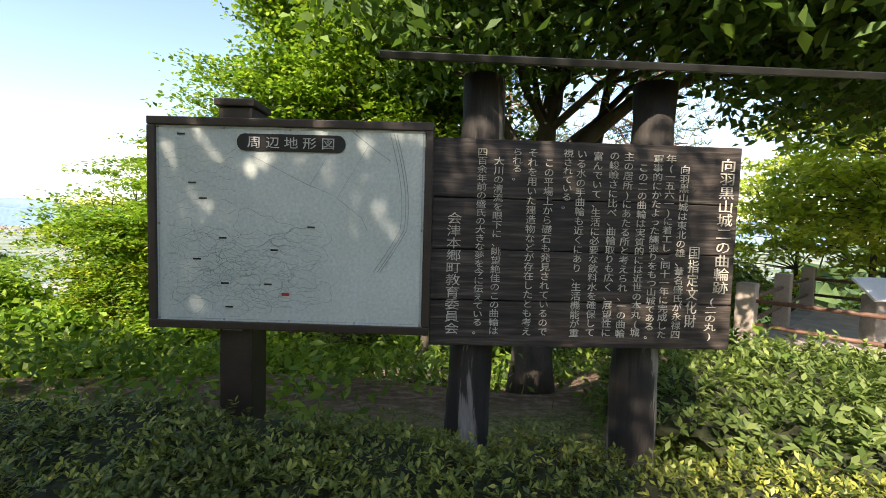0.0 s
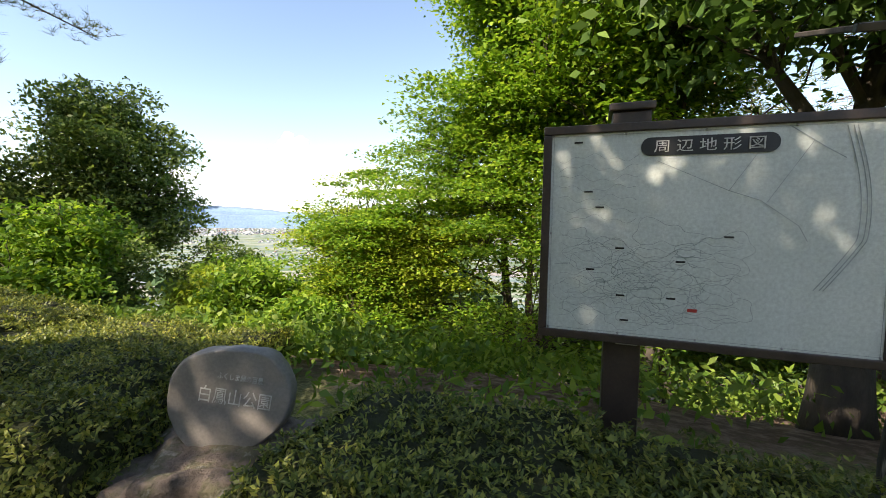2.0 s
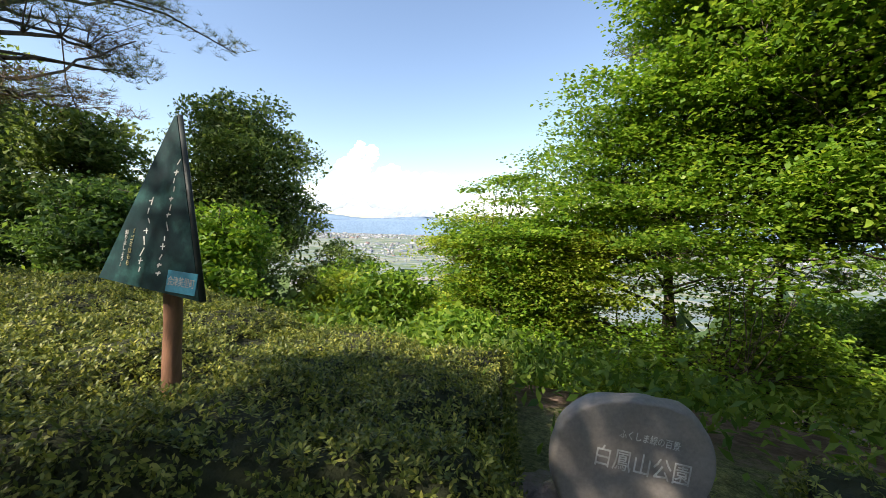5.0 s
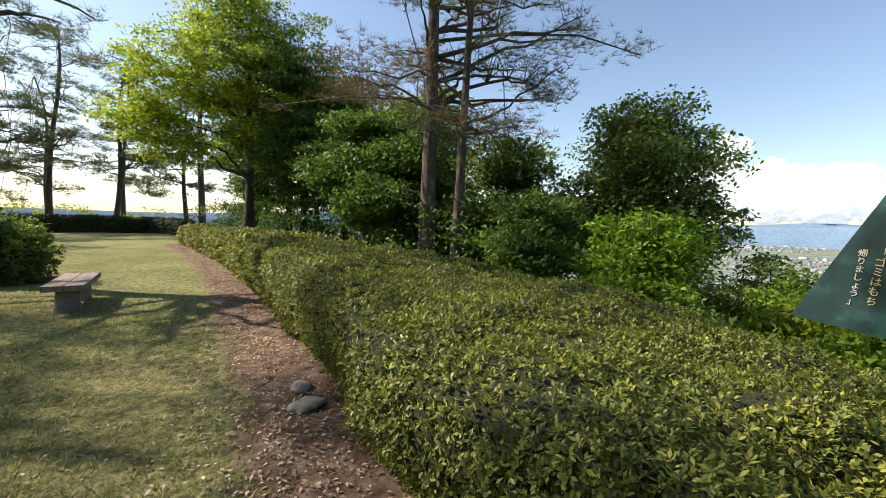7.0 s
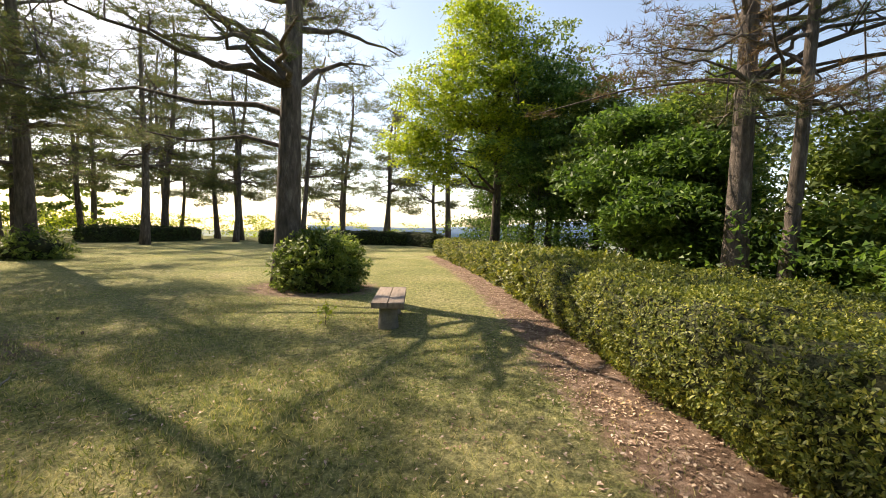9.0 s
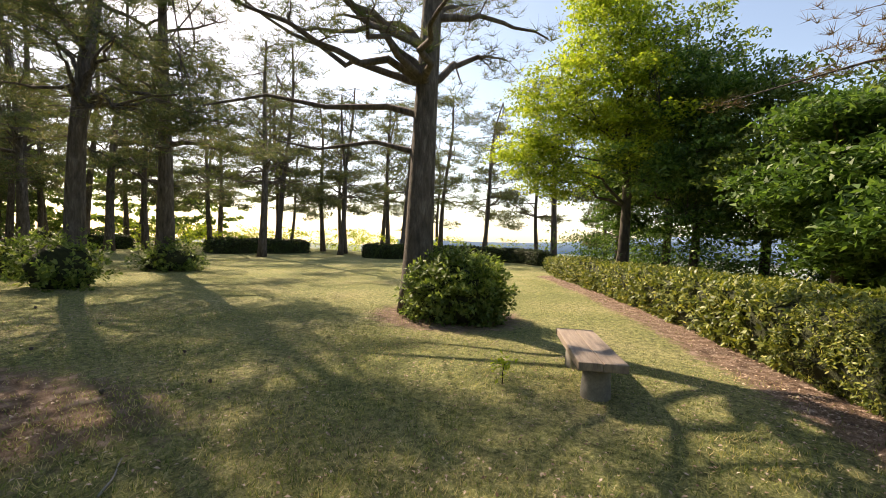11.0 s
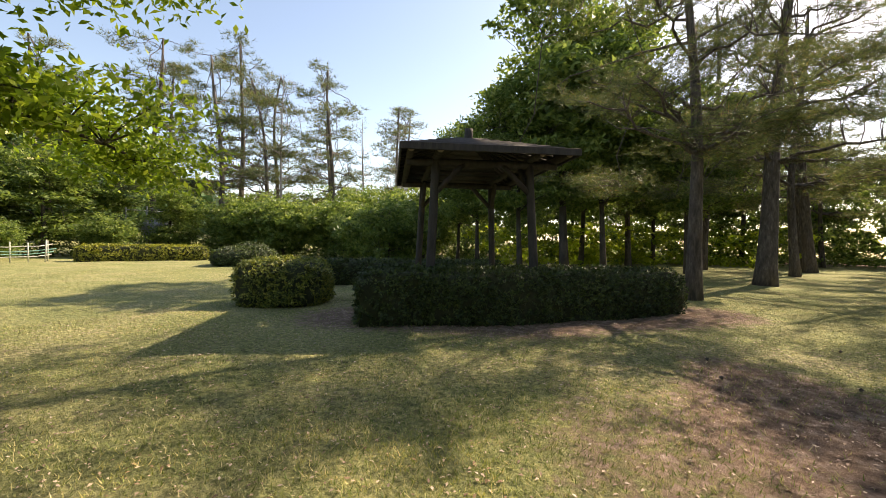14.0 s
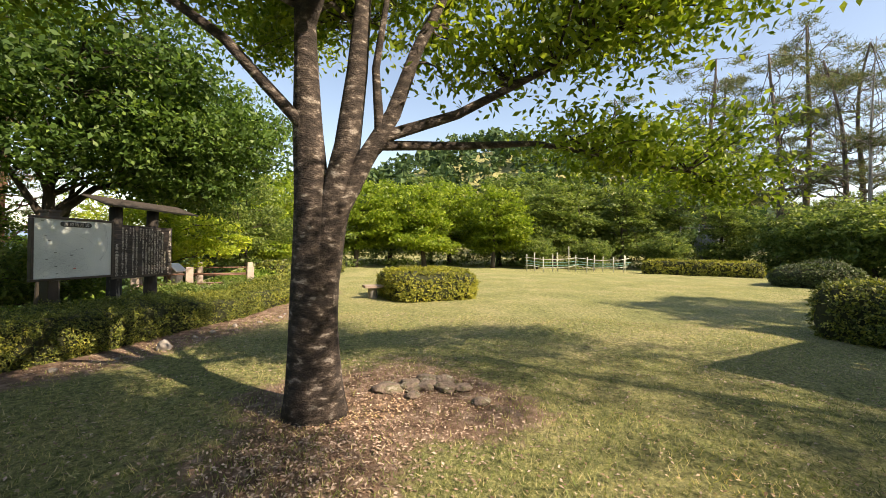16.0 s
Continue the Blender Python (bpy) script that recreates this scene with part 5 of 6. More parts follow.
# ---- trees ----
def wavy(rng, h, lean=(0, 0), bend=0.2, n=7):
    t = np.linspace(0, 1, n)
    p = np.zeros((n, 3))
    p[:, 2] = t * h
    for a in (0, 1):
        p[:, a] = lean[a] * t * h + bend * np.sin(t * rng.uniform(2.5, 6) + rng.uniform(0, 6)) * t
    return p


def pine(name, x, y, h, r, seed, lean=(0, 0), bend=0.25, first=0.4, reach=2.6, clusters=130, label="tall pine with flaking bark and sparse dark needles", bark="bark_pine", leaf="needles", per=12, extra=(), size=0.27, group="park pines", needles=11, more=()):
    rng = np.random.default_rng(seed)
    h *= 1.25
    tp = wavy(rng, h, lean, bend)
    crown = []
    for k in range(15):
        t = first * 0.8 + (1 - first * 0.8) * (k + 0.5) / 15
        a = k * 2.4 + rng.uniform(-0.5, 0.5)
        w = reach * (1.12 - 0.5 * t) * rng.uniform(0.7, 1.15)
        i = t * (len(tp) - 1)
        c = [np.interp(i, range(len(tp)), tp[:, q]) for q in range(3)]
        crown.append((c[0] + math.cos(a) * w * 0.75, c[1] + math.sin(a) * w * 0.75, c[2] + 0.25, w * 0.66, w * 0.66, 0.5))
    crown += list(more)
    return tree(name, x, y, gz(x, y), tp, r, crown, label, "pine tree", bark, leaf, seed, int(clusters * 1.75), per, size, 0.4, 0.12, 34, needles, 0.5, extra, group, shell=0.6, twig=0.022)


BIG = [([(0.0, 0.0, 3.95), (-0.1, -0.9, 4.25), (0.4, -2.1, 4.2), (0.6, -3.6, 4.55), (1.1, -5.0, 4.3)], 0.085), ([(0.0, 0.0, 3.2), (0.2, -1.0, 3.45), (0.5, -2.2, 3.3), (0.7, -3.2, 3.5)], 0.06)]
pine("pine_tree", -14.55, -7.85, 10.5, 0.3, 101, (-0.01, 0.01), 0.12, 0.42, 3.8, 130, "large pine with rough grey furrowed bark and long bare lower limbs", extra=BIG)
pine("pine_tree", -17.1, -19.8, 10.5, 0.3, 102, (0.06, 0.03), 0.3, 0.35, 3.4, 260)
pine("pine_tree", -13.1, -17.1, 10.5, 0.24, 103, (0.0, 0.05), 0.55, 0.3, 3.4, 300, "tall pine with a bent trunk and crooked low limbs")
pine("pine_tree", -26.6, -25.3, 11, 0.25, 104, (0, 0), 0.25, 0.3, 3.4, 170)
pine("pine_tree", -10.0, -25.3, 11, 0.34, 105, (-0.04, 0.02), 0.25, 0.3, 4.0, 230)
pine("pine_tree", -19.2, -36.0, 11, 0.3, 106, (0.02, 0.02), 0.3, 0.35, 3.2, 150)
pine("pine_tree", -14.2, -37.8, 12, 0.32, 107, (0.1, 0.0), 0.3, 0.35, 3.4, 160)
pine("pine_tree", -16.6, 2.3, 11.5, 0.27, 108, (0.01, 0.0), 0.1, 0.3, 3.6, 190, more=[(0.9, 4.4, 7.5, 0.9, 1.5, 0.4), (1.2, 6.0, 7.2, 0.5, 1.0, 0.3), (0.8, 3.4, 5.6, 0.8, 1.2, 0.35), (0.6, 2.2, 4.8, 0.8, 1.0, 0.3), (0.5, 3.2, 9.0, 1.2, 1.6, 0.5)],
     label="pine on the slope's edge with one long bough",
     extra=[([(0, 0.1, 7.0), (0.5, 2.0, 7.3), (0.9, 4.4, 7.5), (1.2, 6.4, 7.1)], 0.06), ([(0, 0.1, 5.2), (0.4, 1.8, 5.4), (0.8, 3.6, 5.5)], 0.05), ([(0, 0.1, 4.3), (0.3, 1.5, 4.4), (0.6, 2.6, 4.7)], 0.04)])
pine("pine_tree", -16.0, 3.0, 10.5, 0.16, 109, (0.02, 0.03), 0.15, 0.35, 3.0, 110, more=[(-1.6, -2.6, 5.6, 1.3, 1.6, 0.4), (-2.0, -4.6, 5.2, 1.2, 1.4, 0.35), (-1.2, -1.4, 6.6, 1.2, 1.2, 0.4)],
     label="thin pine close beside a larger one, with withered boughs", leaf="needles_brown",
     extra=[([(0, 0, 5.0), (-0.8, -1.4, 5.4), (-1.6, -3.0, 5.5), (-2.1, -5.2, 5.1)], 0.05)])
pine("pine_tree", -7.3, -18.6, 9.5, 0.2, 110, (0.02, 0.06), 0.3, 0.32, 4.2, 400, "dark pine with long limbs reaching toward the pavilion")
for k, (x, y, h, r) in enumerate([(-2.6, 11.5, 7.5, 0.11), (1.8, 12.5, 8.0, 0.12), (4.6, 10.4, 8.5, 0.13), (9.4, 8.6, 8.5, 0.15), (-0.6, 14.0, 8.0, 0.1)]):
    pine("red_pine", x, y, h, r, 140 + k, (0.02, 0.0), 0.12, 0.5, 2.4, 60, "slender red-barked pine standing on the slope below the boards", "bark_red", per=10, size=0.32, needles=8, group="red pines")
prot = [pine("pine_tree", -36.0, -26.0, 11, 0.22, 120, (0.05, 0.03), 0.5, 0.3, 3.2, 120, "slender far pine with a twisted trunk", per=10, size=0.4, needles=7), pine("pine_tree", -42.5, -20.0, 12, 0.23, 121, (-0.04, 0.02), 0.4, 0.35, 3.0, 110, "slender far pine with bare lower trunk", per=10, size=0.4, needles=7), pine("pine_tree", -31.0, -36.0, 11, 0.2, 122, (0.08, -0.03), 0.6, 0.3, 3.2, 110, "slender far pine leaning sideways", per=10, size=0.4, needles=7)]
prng = np.random.default_rng(77)
for k, (x, y) in enumerate([(-38, -30), (-40.5, -24.5), (-41.5, -15.5), (-43, -11), (-36.5, -34), (-33.5, -32.5), (-28, -38), (-24.5, -41), (-21.5, -44), (-34, -40), (-29.5, -45), (-40, -36), (-45, -28), (-47, -17), (-26, -50), (-17, -47), (-12, -48), (-8, -44), (-44.5, -33), (-38, -44), (-4, -38), (-12.5, -33), (-22, -33), (-17, -30), (-25, -34.5), (-31.5, -29), (-37, -21), (-33.5, -24.5), (-39, -9), (-45, -6), (-36, -4), (-20, -40), (-15, -43), (-42, -40), (-33, -49), (-49, -23), (-24, -46), (-8.5, -36)]):
    copy_thing(prot[k % 3], Matrix.Translation((x, y, gz(x, y))) @ pose(0, 0, 0, 0, 0, prng.uniform(0, 360)) @ Matrix.Scale(prng.uniform(0.85, 1.15), 4))
for k, (x, y, s) in enumerate([(34, -31, 1.5), (38, -36, 1.6), (31, -35, 1.35), (44, -30, 1.7), (28, -41, 1.4), (42, -44, 1.7), (36, -48, 1.5), (22, -46, 1.2), (48, -22, 1.5), (15, -50, 1.2), (52, -36, 1.7), (26, -52, 1.4)]):
    copy_thing(prot[k % 3], Matrix.Translation((x, y, gz(x, y))) @ pose(0, 0, 0, 0, 0, prng.uniform(0, 360)) @ Matrix.Scale(s, 4))

# the cherry tree beside the last standpoint, with its two stems
CH = [([(0.04, -0.3, 2.25), (0.1, -0.62, 2.6), (0.3, -1.25, 2.85), (0.65, -2.3, 3.5), (0.95, -3.4, 4.2)], 0.075), ([(0.08, -0.55, 2.5), (0.6, -1.3, 2.62), (1.3, -2.1, 2.82), (1.9, -3.2, 2.78), (2.3, -4.2, 2.7), (2.9, -5.4, 2.5)], 0.05),
      ([(0.0, 0.02, 0.3), (0.0, -0.02, 1.2), (0.02, -0.12, 1.9), (0.05, -0.24, 2.5), (0.06, -0.32, 3.2), (0.1, -0.36, 4.0), (0.15, -0.4, 5.2)], 0.2), ([(0.0, -0.02, 1.2), (0.03, -0.18, 1.9), (0.06, -0.4, 2.35), (0.1, -0.66, 2.8), (0.15, -0.86, 3.4), (0.3, -1.15, 4.1), (0.5, -1.4, 4.9)], 0.12),
      ([(0.05, -0.55, 2.6), (0.05, -0.5, 3.2), (0.0, -0.62, 3.9), (-0.1, -0.8, 4.8)], 0.05),
      # the last two limbs reach overhead out of view, added to carry shading leaves
      ([(-0.05, 0.1, 2.6), (-0.4, 0.7, 3.3), (-0.7, 1.7, 4.0), (-0.9, 2.8, 4.2)], 0.06), ([(-0.02, 0.15, 3.6), (-1.0, -0.9, 5.0), (-2.4, -2.4, 5.9), (-4.2, -4.4, 6.4), (-5.2, -6.4, 6.8)], 0.09), ([(-0.05, 0.2, 3.8), (-0.9, 0.6, 5.2), (-2.2, 1.2, 6.0)], 0.06)]
tree("cherry_tree", -2.95, -3.03, 0, [(0, 0, -0.1), (-0.02, 0.03, 1.0), (0.0, 0.05, 1.9), (0.0, 0.12, 2.6), (-0.02, 0.15, 3.5), (-0.1, 0.2, 5.2)], 0.245,
     # crown bodies from 6 m up are unseen, added to shade the lawn
     [(0.9, -2.9, 4.3, 1.5, 1.5, 0.7), (2.0, -3.6, 3.05, 0.9, 1.6, 0.42), (2.8, -5.0, 2.7, 0.7, 1.1, 0.35), (0.6, -1.8, 3.6, 0.8, 1.0, 0.35), (-1.0, 2.6, 4.5, 1.7, 1.8, 0.9), (-0.3, -0.2, 5.8, 1.5, 1.5, 0.7), (-2.0, -0.6, 6.0, 1.4, 1.5, 0.6), (-3.6, -3.9, 6.5, 1.3, 1.4, 0.5), (-4.6, -5.0, 6.6, 2.1, 2.2, 0.6), (-2.6, 1.6, 6.2, 1.8, 1.8, 0.7), (0.9, -0.6, 4.5, 1.0, 1.1, 0.5), (1.1, 0.7, 4.6, 0.9, 1.0, 0.4), (1.9, 1.3, 4.6, 0.9, 0.9, 0.4), (-4.0, -2.0, 6.6, 1.1, 1.1, 0.4), (-0.4, 1.2, 4.6, 1.2, 1.2, 0.6), (-5.1, -6.2, 6.9, 2.1, 2.1, 0.7)],
     "mottled cherry tree forking into several stems, with low leafy boughs", "cherry tree", "bark_cherry", "cherry", 201, 1120, 85, 0.05, 0.38, 0.13, 9, flat=0.4, extra=CH, length=2.2, twig=0.018, reach_max=2.6)

# trees on the north slope
tree("maple_tree", -2.6, 8.0, gz(-2.6, 8.0) - 0.1, [(0, 0, 0), (0.1, 0, 1.5), (-0.1, 0.1, 3.0), (0.0, 0.2, 5.0)], 0.13,
     [(-2.3, -0.4, 3.6, 1.7, 1.6, 1.1), (-2.6, -0.6, 1.9, 1.6, 1.4, 0.8), (-0.6, -0.4, 5.2, 1.8, 1.7, 1.2), (1.2, -0.5, 6.2, 2.1, 1.8, 1.3), (0.6, -1.0, 3.6, 1.9, 1.5, 1.1), (-1.2, -1.0, 1.2, 1.8, 1.2, 0.8), (1.0, -0.8, 1.8, 1.6, 1.2, 0.9), (0.7, -0.5, 7.4, 1.8, 1.9, 1.0), (-3.2, -0.8, 2.8, 1.2, 1.2, 0.8), (2.0, -0.2, 4.6, 1.8, 1.6, 1.1), (-0.6, 0.6, 4.4, 2.0, 1.4, 1.4), (0.4, -0.8, 7.6, 1.6, 1.5, 0.9)],
     "maple with layered bright green foliage on the slope", "maple tree", "bark_dark", "maple", 301, 1050, 150, 0.06, 0.42, 0.07, 16, flat=0.75, length=1.4)
tree("maple_tree", -4.6, 8.6, gz(-4.6, 8.6) - 0.1, [(0, 0, 0), (-0.1, 0, 1.2), (0.1, -0.1, 2.4), (0.0, 0, 3.4)], 0.09,
     [(-0.9, -0.8, 2.0, 1.4, 1.2, 0.9), (0.4, -0.9, 3.0, 1.5, 1.2, 0.9), (-1.6, -0.6, 3.2, 1.2, 1.2, 0.9)],
     "young maple with yellow-green layered foliage on the slope", "maple tree", "bark_dark", "lime", 302, 360, 150, 0.055, 0.38, 0.065, 8, flat=0.75, length=1.4)
for k, (x, y, sx) in enumerate([(-0.4, 6.3, 0.25), (0.2, 6.9, -0.2), (-1.3, 7.3, 0.1)]):
    tree("maple_tree", x, y, gz(x, y) - 0.1, [(0, 0, 0), (sx, 0.1, 1.2), (sx * 0.5, 0, 2.4), (sx * 2, 0.1, 4.6)], 0.085,
         [(0.3, -0.2, 3.6, 1.4, 1.2, 0.8), (-0.5, 0.2, 5.2, 1.6, 1.4, 1.0), (0.6, 0, 6.2, 1.6, 1.4, 0.9)], "slim dark-stemmed maple behind the boards", "maple tree", "bark_dark", "maple", 310 + k, 300, 80, 0.064, 0.42, 0.09, 8, flat=0.7, length=1.4)
tree("cherry_tree", 1.0, 4.4, gz(1.0, 4.4) - 0.1, [(0, 0, 0), (0.0, 0, 1.5), (0.03, 0.05, 2.6), (0.3, 0.3, 4.2)], 0.22,
     [(-1.4, -0.3, 4.9, 1.7, 1.7, 0.9), (0.8, -0.9, 4.6, 1.8, 1.6, 0.8), (2.6, -0.8, 3.9, 1.8, 1.5, 0.9), (4.2, 0.2, 3.6, 1.6, 1.5, 0.8), (-0.4, -1.0, 3.7, 1.6, 1.2, 0.5), (2.0, -1.5, 3.5, 1.7, 1.2, 0.5), (1.0, -2.0, 4.4, 1.9, 1.3, 0.8), (2.7, -2.3, 4.7, 1.9, 1.4, 0.9), (0.2, -2.0, 5.8, 2.0, 1.5, 1.0), (3.7, -1.5, 5.5, 2.0, 2.0, 1.0), (1.4, 0.6, 6.0, 2.4, 2.2, 1.1), (-0.9, 1.0, 6.2, 2.0, 2.0, 1.0), (5.2, -0.8, 5.2, 1.8, 1.6, 1.0), (5.6, 0.8, 4.2, 1.6, 1.5, 0.9), (3.2, 0.8, 4.8, 1.8, 1.6, 0.9)],
     "dark-limbed cherry tree spreading above the boards", "cherry tree", "bark_dark", "dark", 320, 1050, 70, 0.07, 0.42, 0.14, 14, flat=0.45,
     extra=[([(0, 0, 2.4), (0.9, -0.1, 3.2), (2.2, -0.5, 3.7), (3.9, -0.4, 3.6)], 0.09), ([(0, 0, 2.3), (-0.6, 0.2, 3.4), (-1.3, 0.1, 4.6)], 0.08), ([(0.05, 0, 1.6), (0.7, 0.3, 2.8), (0.9, 0.2, 4.5)], 0.09)])
tree("round_tree", -14.6, 8.2, gz(-14.6, 8.2), [(0, 0, 0), (0.1, 0, 2.0), (0.2, 0.1, 4.0), (0.1, 0, 6.5)], 0.14,
     [(0, 0, 5.4, 2.3, 2.2, 1.7), (0.9, 0.7, 3.8, 1.6, 1.6, 1.3), (-1.2, -0.6, 4.2, 1.9, 1.8, 1.4), (0.1, 0, 7.0, 1.3, 1.3, 0.9)], "rounded green tree on the slope", "tree", "bark_dark", "green", 330, 420, 105, 0.075, 0.45, 0.2, 10)
for k, (x, y, h, lf) in enumerate([(-10.2, 8.6, 2.6, "maple"), (-8.6, 9.6, 2.2, "lime"), (-12.2, 6.6, 2.6, "green"), (-7.2, 10.6, 1.6, "green"), (-10.9, 5.2, 2.4, "maple"), (-18.8, 6.0, 4.0, "dark"), (-22, 3.4, 4.5, "dark"), (-20, 8.6, 5, "green"), (-13.2, 4.2, 2.6, "dark"),
                                   (4.2, 8.4, 3.0, "green"), (7.5, 7.2, 4.2, "lime"), (10.5, 8.2, 4.6, "green"), (6.5, 11.5, 4.0, "maple"), (2.0, 10.5, 3.0, "fern"), (0.5, 12.5, 3.2, "maple"), (13.5, 10.2, 5.0, "green"), (-7.6, 6.6, 1.6, "maple"), (-9.2, 7.0, 1.7, "lime"), (-6.2, 8.2, 2.2, "lime"), (-11.6, 9.6, 3.2, "green"), (-5.4, 5.4, 0.9, "maple"), (-17.0, 9.5, 5.0, "green"), (-8.2, 12.0, 2.6, "maple"), (9.0, 10.5, 5.5, "lime"), (12.0, 6.8, 4.6, "green"), (16.5, 11.5, 6.0, "dark"), (7.0, 15.5, 6.5, "green"), (3.6, 14.5, 5.5, "maple"), (-15.5, 5.6, 3.4, "green")]):
    tree("slope_tree", x, y, gz(x, y) - 0.1, [(0, 0, 0), (0.1, 0.05, h * 0.4), (0, 0, h)], 0.07,
         [(0, 0, h * 0.85, h * 0.42, h * 0.42, h * 0.3), (h * 0.22, -h * 0.2, h * 0.55, h * 0.36, h * 0.36, h * 0.28), (-h * 0.25, 0, h * 0.6, h * 0.36, h * 0.36, h * 0.26)], "small leafy tree on the north slope", "tree", "bark_dark", lf, 340 + k, 140, 76, 0.068, 0.3, 0.12, 6, group="slope trees", plain=8 < k < 16 or k > 22)
# bright maple and dark broadleaf trees at the far bend of the hedge
tree("maple_tree", -27.2, -4.2, gz(-27.2, -4.2), [(0, 0, -0.2), (0.1, 0.1, 3), (0, 0, 6), (0.2, 0.1, 10)], 0.26,
     [(0.6, -3.2, 4.6, 2.0, 2.0, 1.2), (0.8, -2.2, 7.2, 2.4, 2.4, 1.6), (0.3, -0.6, 10.2, 2.6, 2.6, 1.6), (1.2, 1.2, 6.0, 2.2, 2.4, 1.5), (0.0, -1.2, 12.4, 2.2, 2.2, 1.4), (0.9, -3.6, 8.4, 1.8, 1.8, 1.2), (1.0, -0.2, 8.4, 2.2, 2.2, 1.4), (0.4, -4.2, 6.0, 1.6, 1.6, 0.9)],
     "tall maple with bright yellow-green foliage at the hedge's far end", "maple tree", "bark_dark", "lime", 401, 520, 85, 0.1, 0.6, 0.14, 18, flat=0.65, length=1.5)
for k, (x, y, h, lf) in enumerate([(-26.3, -1.6, 9.5, "dark"), (-25.2, 0.4, 9, "green"), (-23.4, 2.8, 8.5, "dark"), (-30.5, -1.0, 11, "green"), (-21.0, 0.9, 6.0, "dark"), (-32, -4.5, 10, "dark"), (-19.0, 1.8, 4.5, "dark"), (-28.6, -2.4, 12.5, "green"), (-21.6, 3.4, 8.5, "green"), (-25.0, 4.5, 9.0, "dark"), (-17.6, 5.4, 6.0, "green")]):
    tree("broadleaf_tree", x, y, gz(x, y), [(0, 0, -0.2), (0.1, 0.1, h * 0.3), (0.0, 0, h * 0.6), (0.2, 0, h * 0.95)], 0.19,
         [(0, 0, h * 0.85, h * 0.24, h * 0.24, h * 0.17), (0.8, -0.8, h * 0.55, h * 0.25, h * 0.25, h * 0.16), (-0.6, 0.9, h * 0.6, h * 0.25, h * 0.25, h * 0.17), (0.6, 0.5, h * 0.33, h * 0.22, h * 0.22, h * 0.1)],
         "dark broadleaf tree at the hedge's far bend", "tree", "bark_dark", lf, 410 + k, 270, 92, 0.085, 0.5, 0.16, 10, group="far bend trees", plain=True)
# trees behind the pavilion and round the lawn
B1 = tree("broadleaf_tree", 0.6, -27.0, 0, [(0, 0, -0.1), (0.1, 0.1, 3), (0.2, 0, 6), (0, 0, 9.5)], 0.15,
          [(0, 0, 8.6, 2.8, 2.8, 1.6), (1.6, 0.6, 6.4, 2.4, 2.4, 1.5), (-1.7, -0.3, 6.0, 2.4, 2.4, 1.5), (0.2, 0.4, 4.0, 2.4, 2.4, 1.0)], "tall leafy tree behind the pavilion", "tree", "bark_dark", "green", 501, 300, 80, 0.11, 0.5, 0.17, 12, group="trees round the lawn", plain=True)
B2 = tree("broadleaf_tree", 27.6, 0.5, 0, [(0, 0, -0.1), (0.1, 0.2, 1.6), (0, 0.1, 3.4), (0.1, 0, 5.6)], 0.2,
          [(0, 0, 5.6, 3.0, 3.0, 1.5), (-1.2, -1.2, 3.9, 2.4, 2.4, 1.3), (0.2, 1.6, 3.8, 2.4, 2.4, 1.3), (-1.0, 0.4, 2.4, 2.6, 2.6, 1.0), (0.8, -0.8, 1.6, 2.2, 2.2, 0.9)], "broad cherry tree with sunlit green crown at the lawn's edge", "cherry tree", "bark_dark", "cherry", 502, 300, 56, 0.13, 0.5, 0.17, 10, group="trees round the lawn", plain=True)
B3 = tree("broadleaf_tree", 33.0, -11.0, 0, [(0, 0, -0.1), (0.2, 0.1, 2.2), (0, 0, 4), (-0.1, 0.2, 6.4)], 0.22,
          [(0, 0, 6.4, 2.9, 2.9, 1.5), (-1.4, 1.2, 4.6, 2.6, 2.6, 1.1), (0.4, -1.6, 4.3, 2.6, 2.6, 1.1), (-0.6, 0.3, 2.4, 2.4, 2.4, 1.1)], "maple with dark layered green foliage at the lawn's edge", "maple tree", "bark_dark", "green", 503, 280, 56, 0.135, 0.62, 0.12, 10, flat=0.7, group="trees round the lawn", plain=True)
B4 = tree("shrub_tree", 14.0, -30.0, 0, [(0, 0, -0.1), (0.1, 0.1, 1.0), (0, 0, 2.4), (0.1, 0, 3.6)], 0.12,
          [(0, 0, 3.2, 2.4, 2.4, 1.3), (-1.3, 0.9, 2.3, 2.0, 2.0, 1.1), (1.4, -0.4, 2.2, 2.0, 2.0, 1.1), (0, 0.4, 1.2, 2.3, 2.3, 0.9)], "loose grey-green shrubby tree", "tree", "bark_dark", "green", 504, 230, 48, 0.12, 0.45, 0.2, 9, group="trees round the lawn", plain=True)
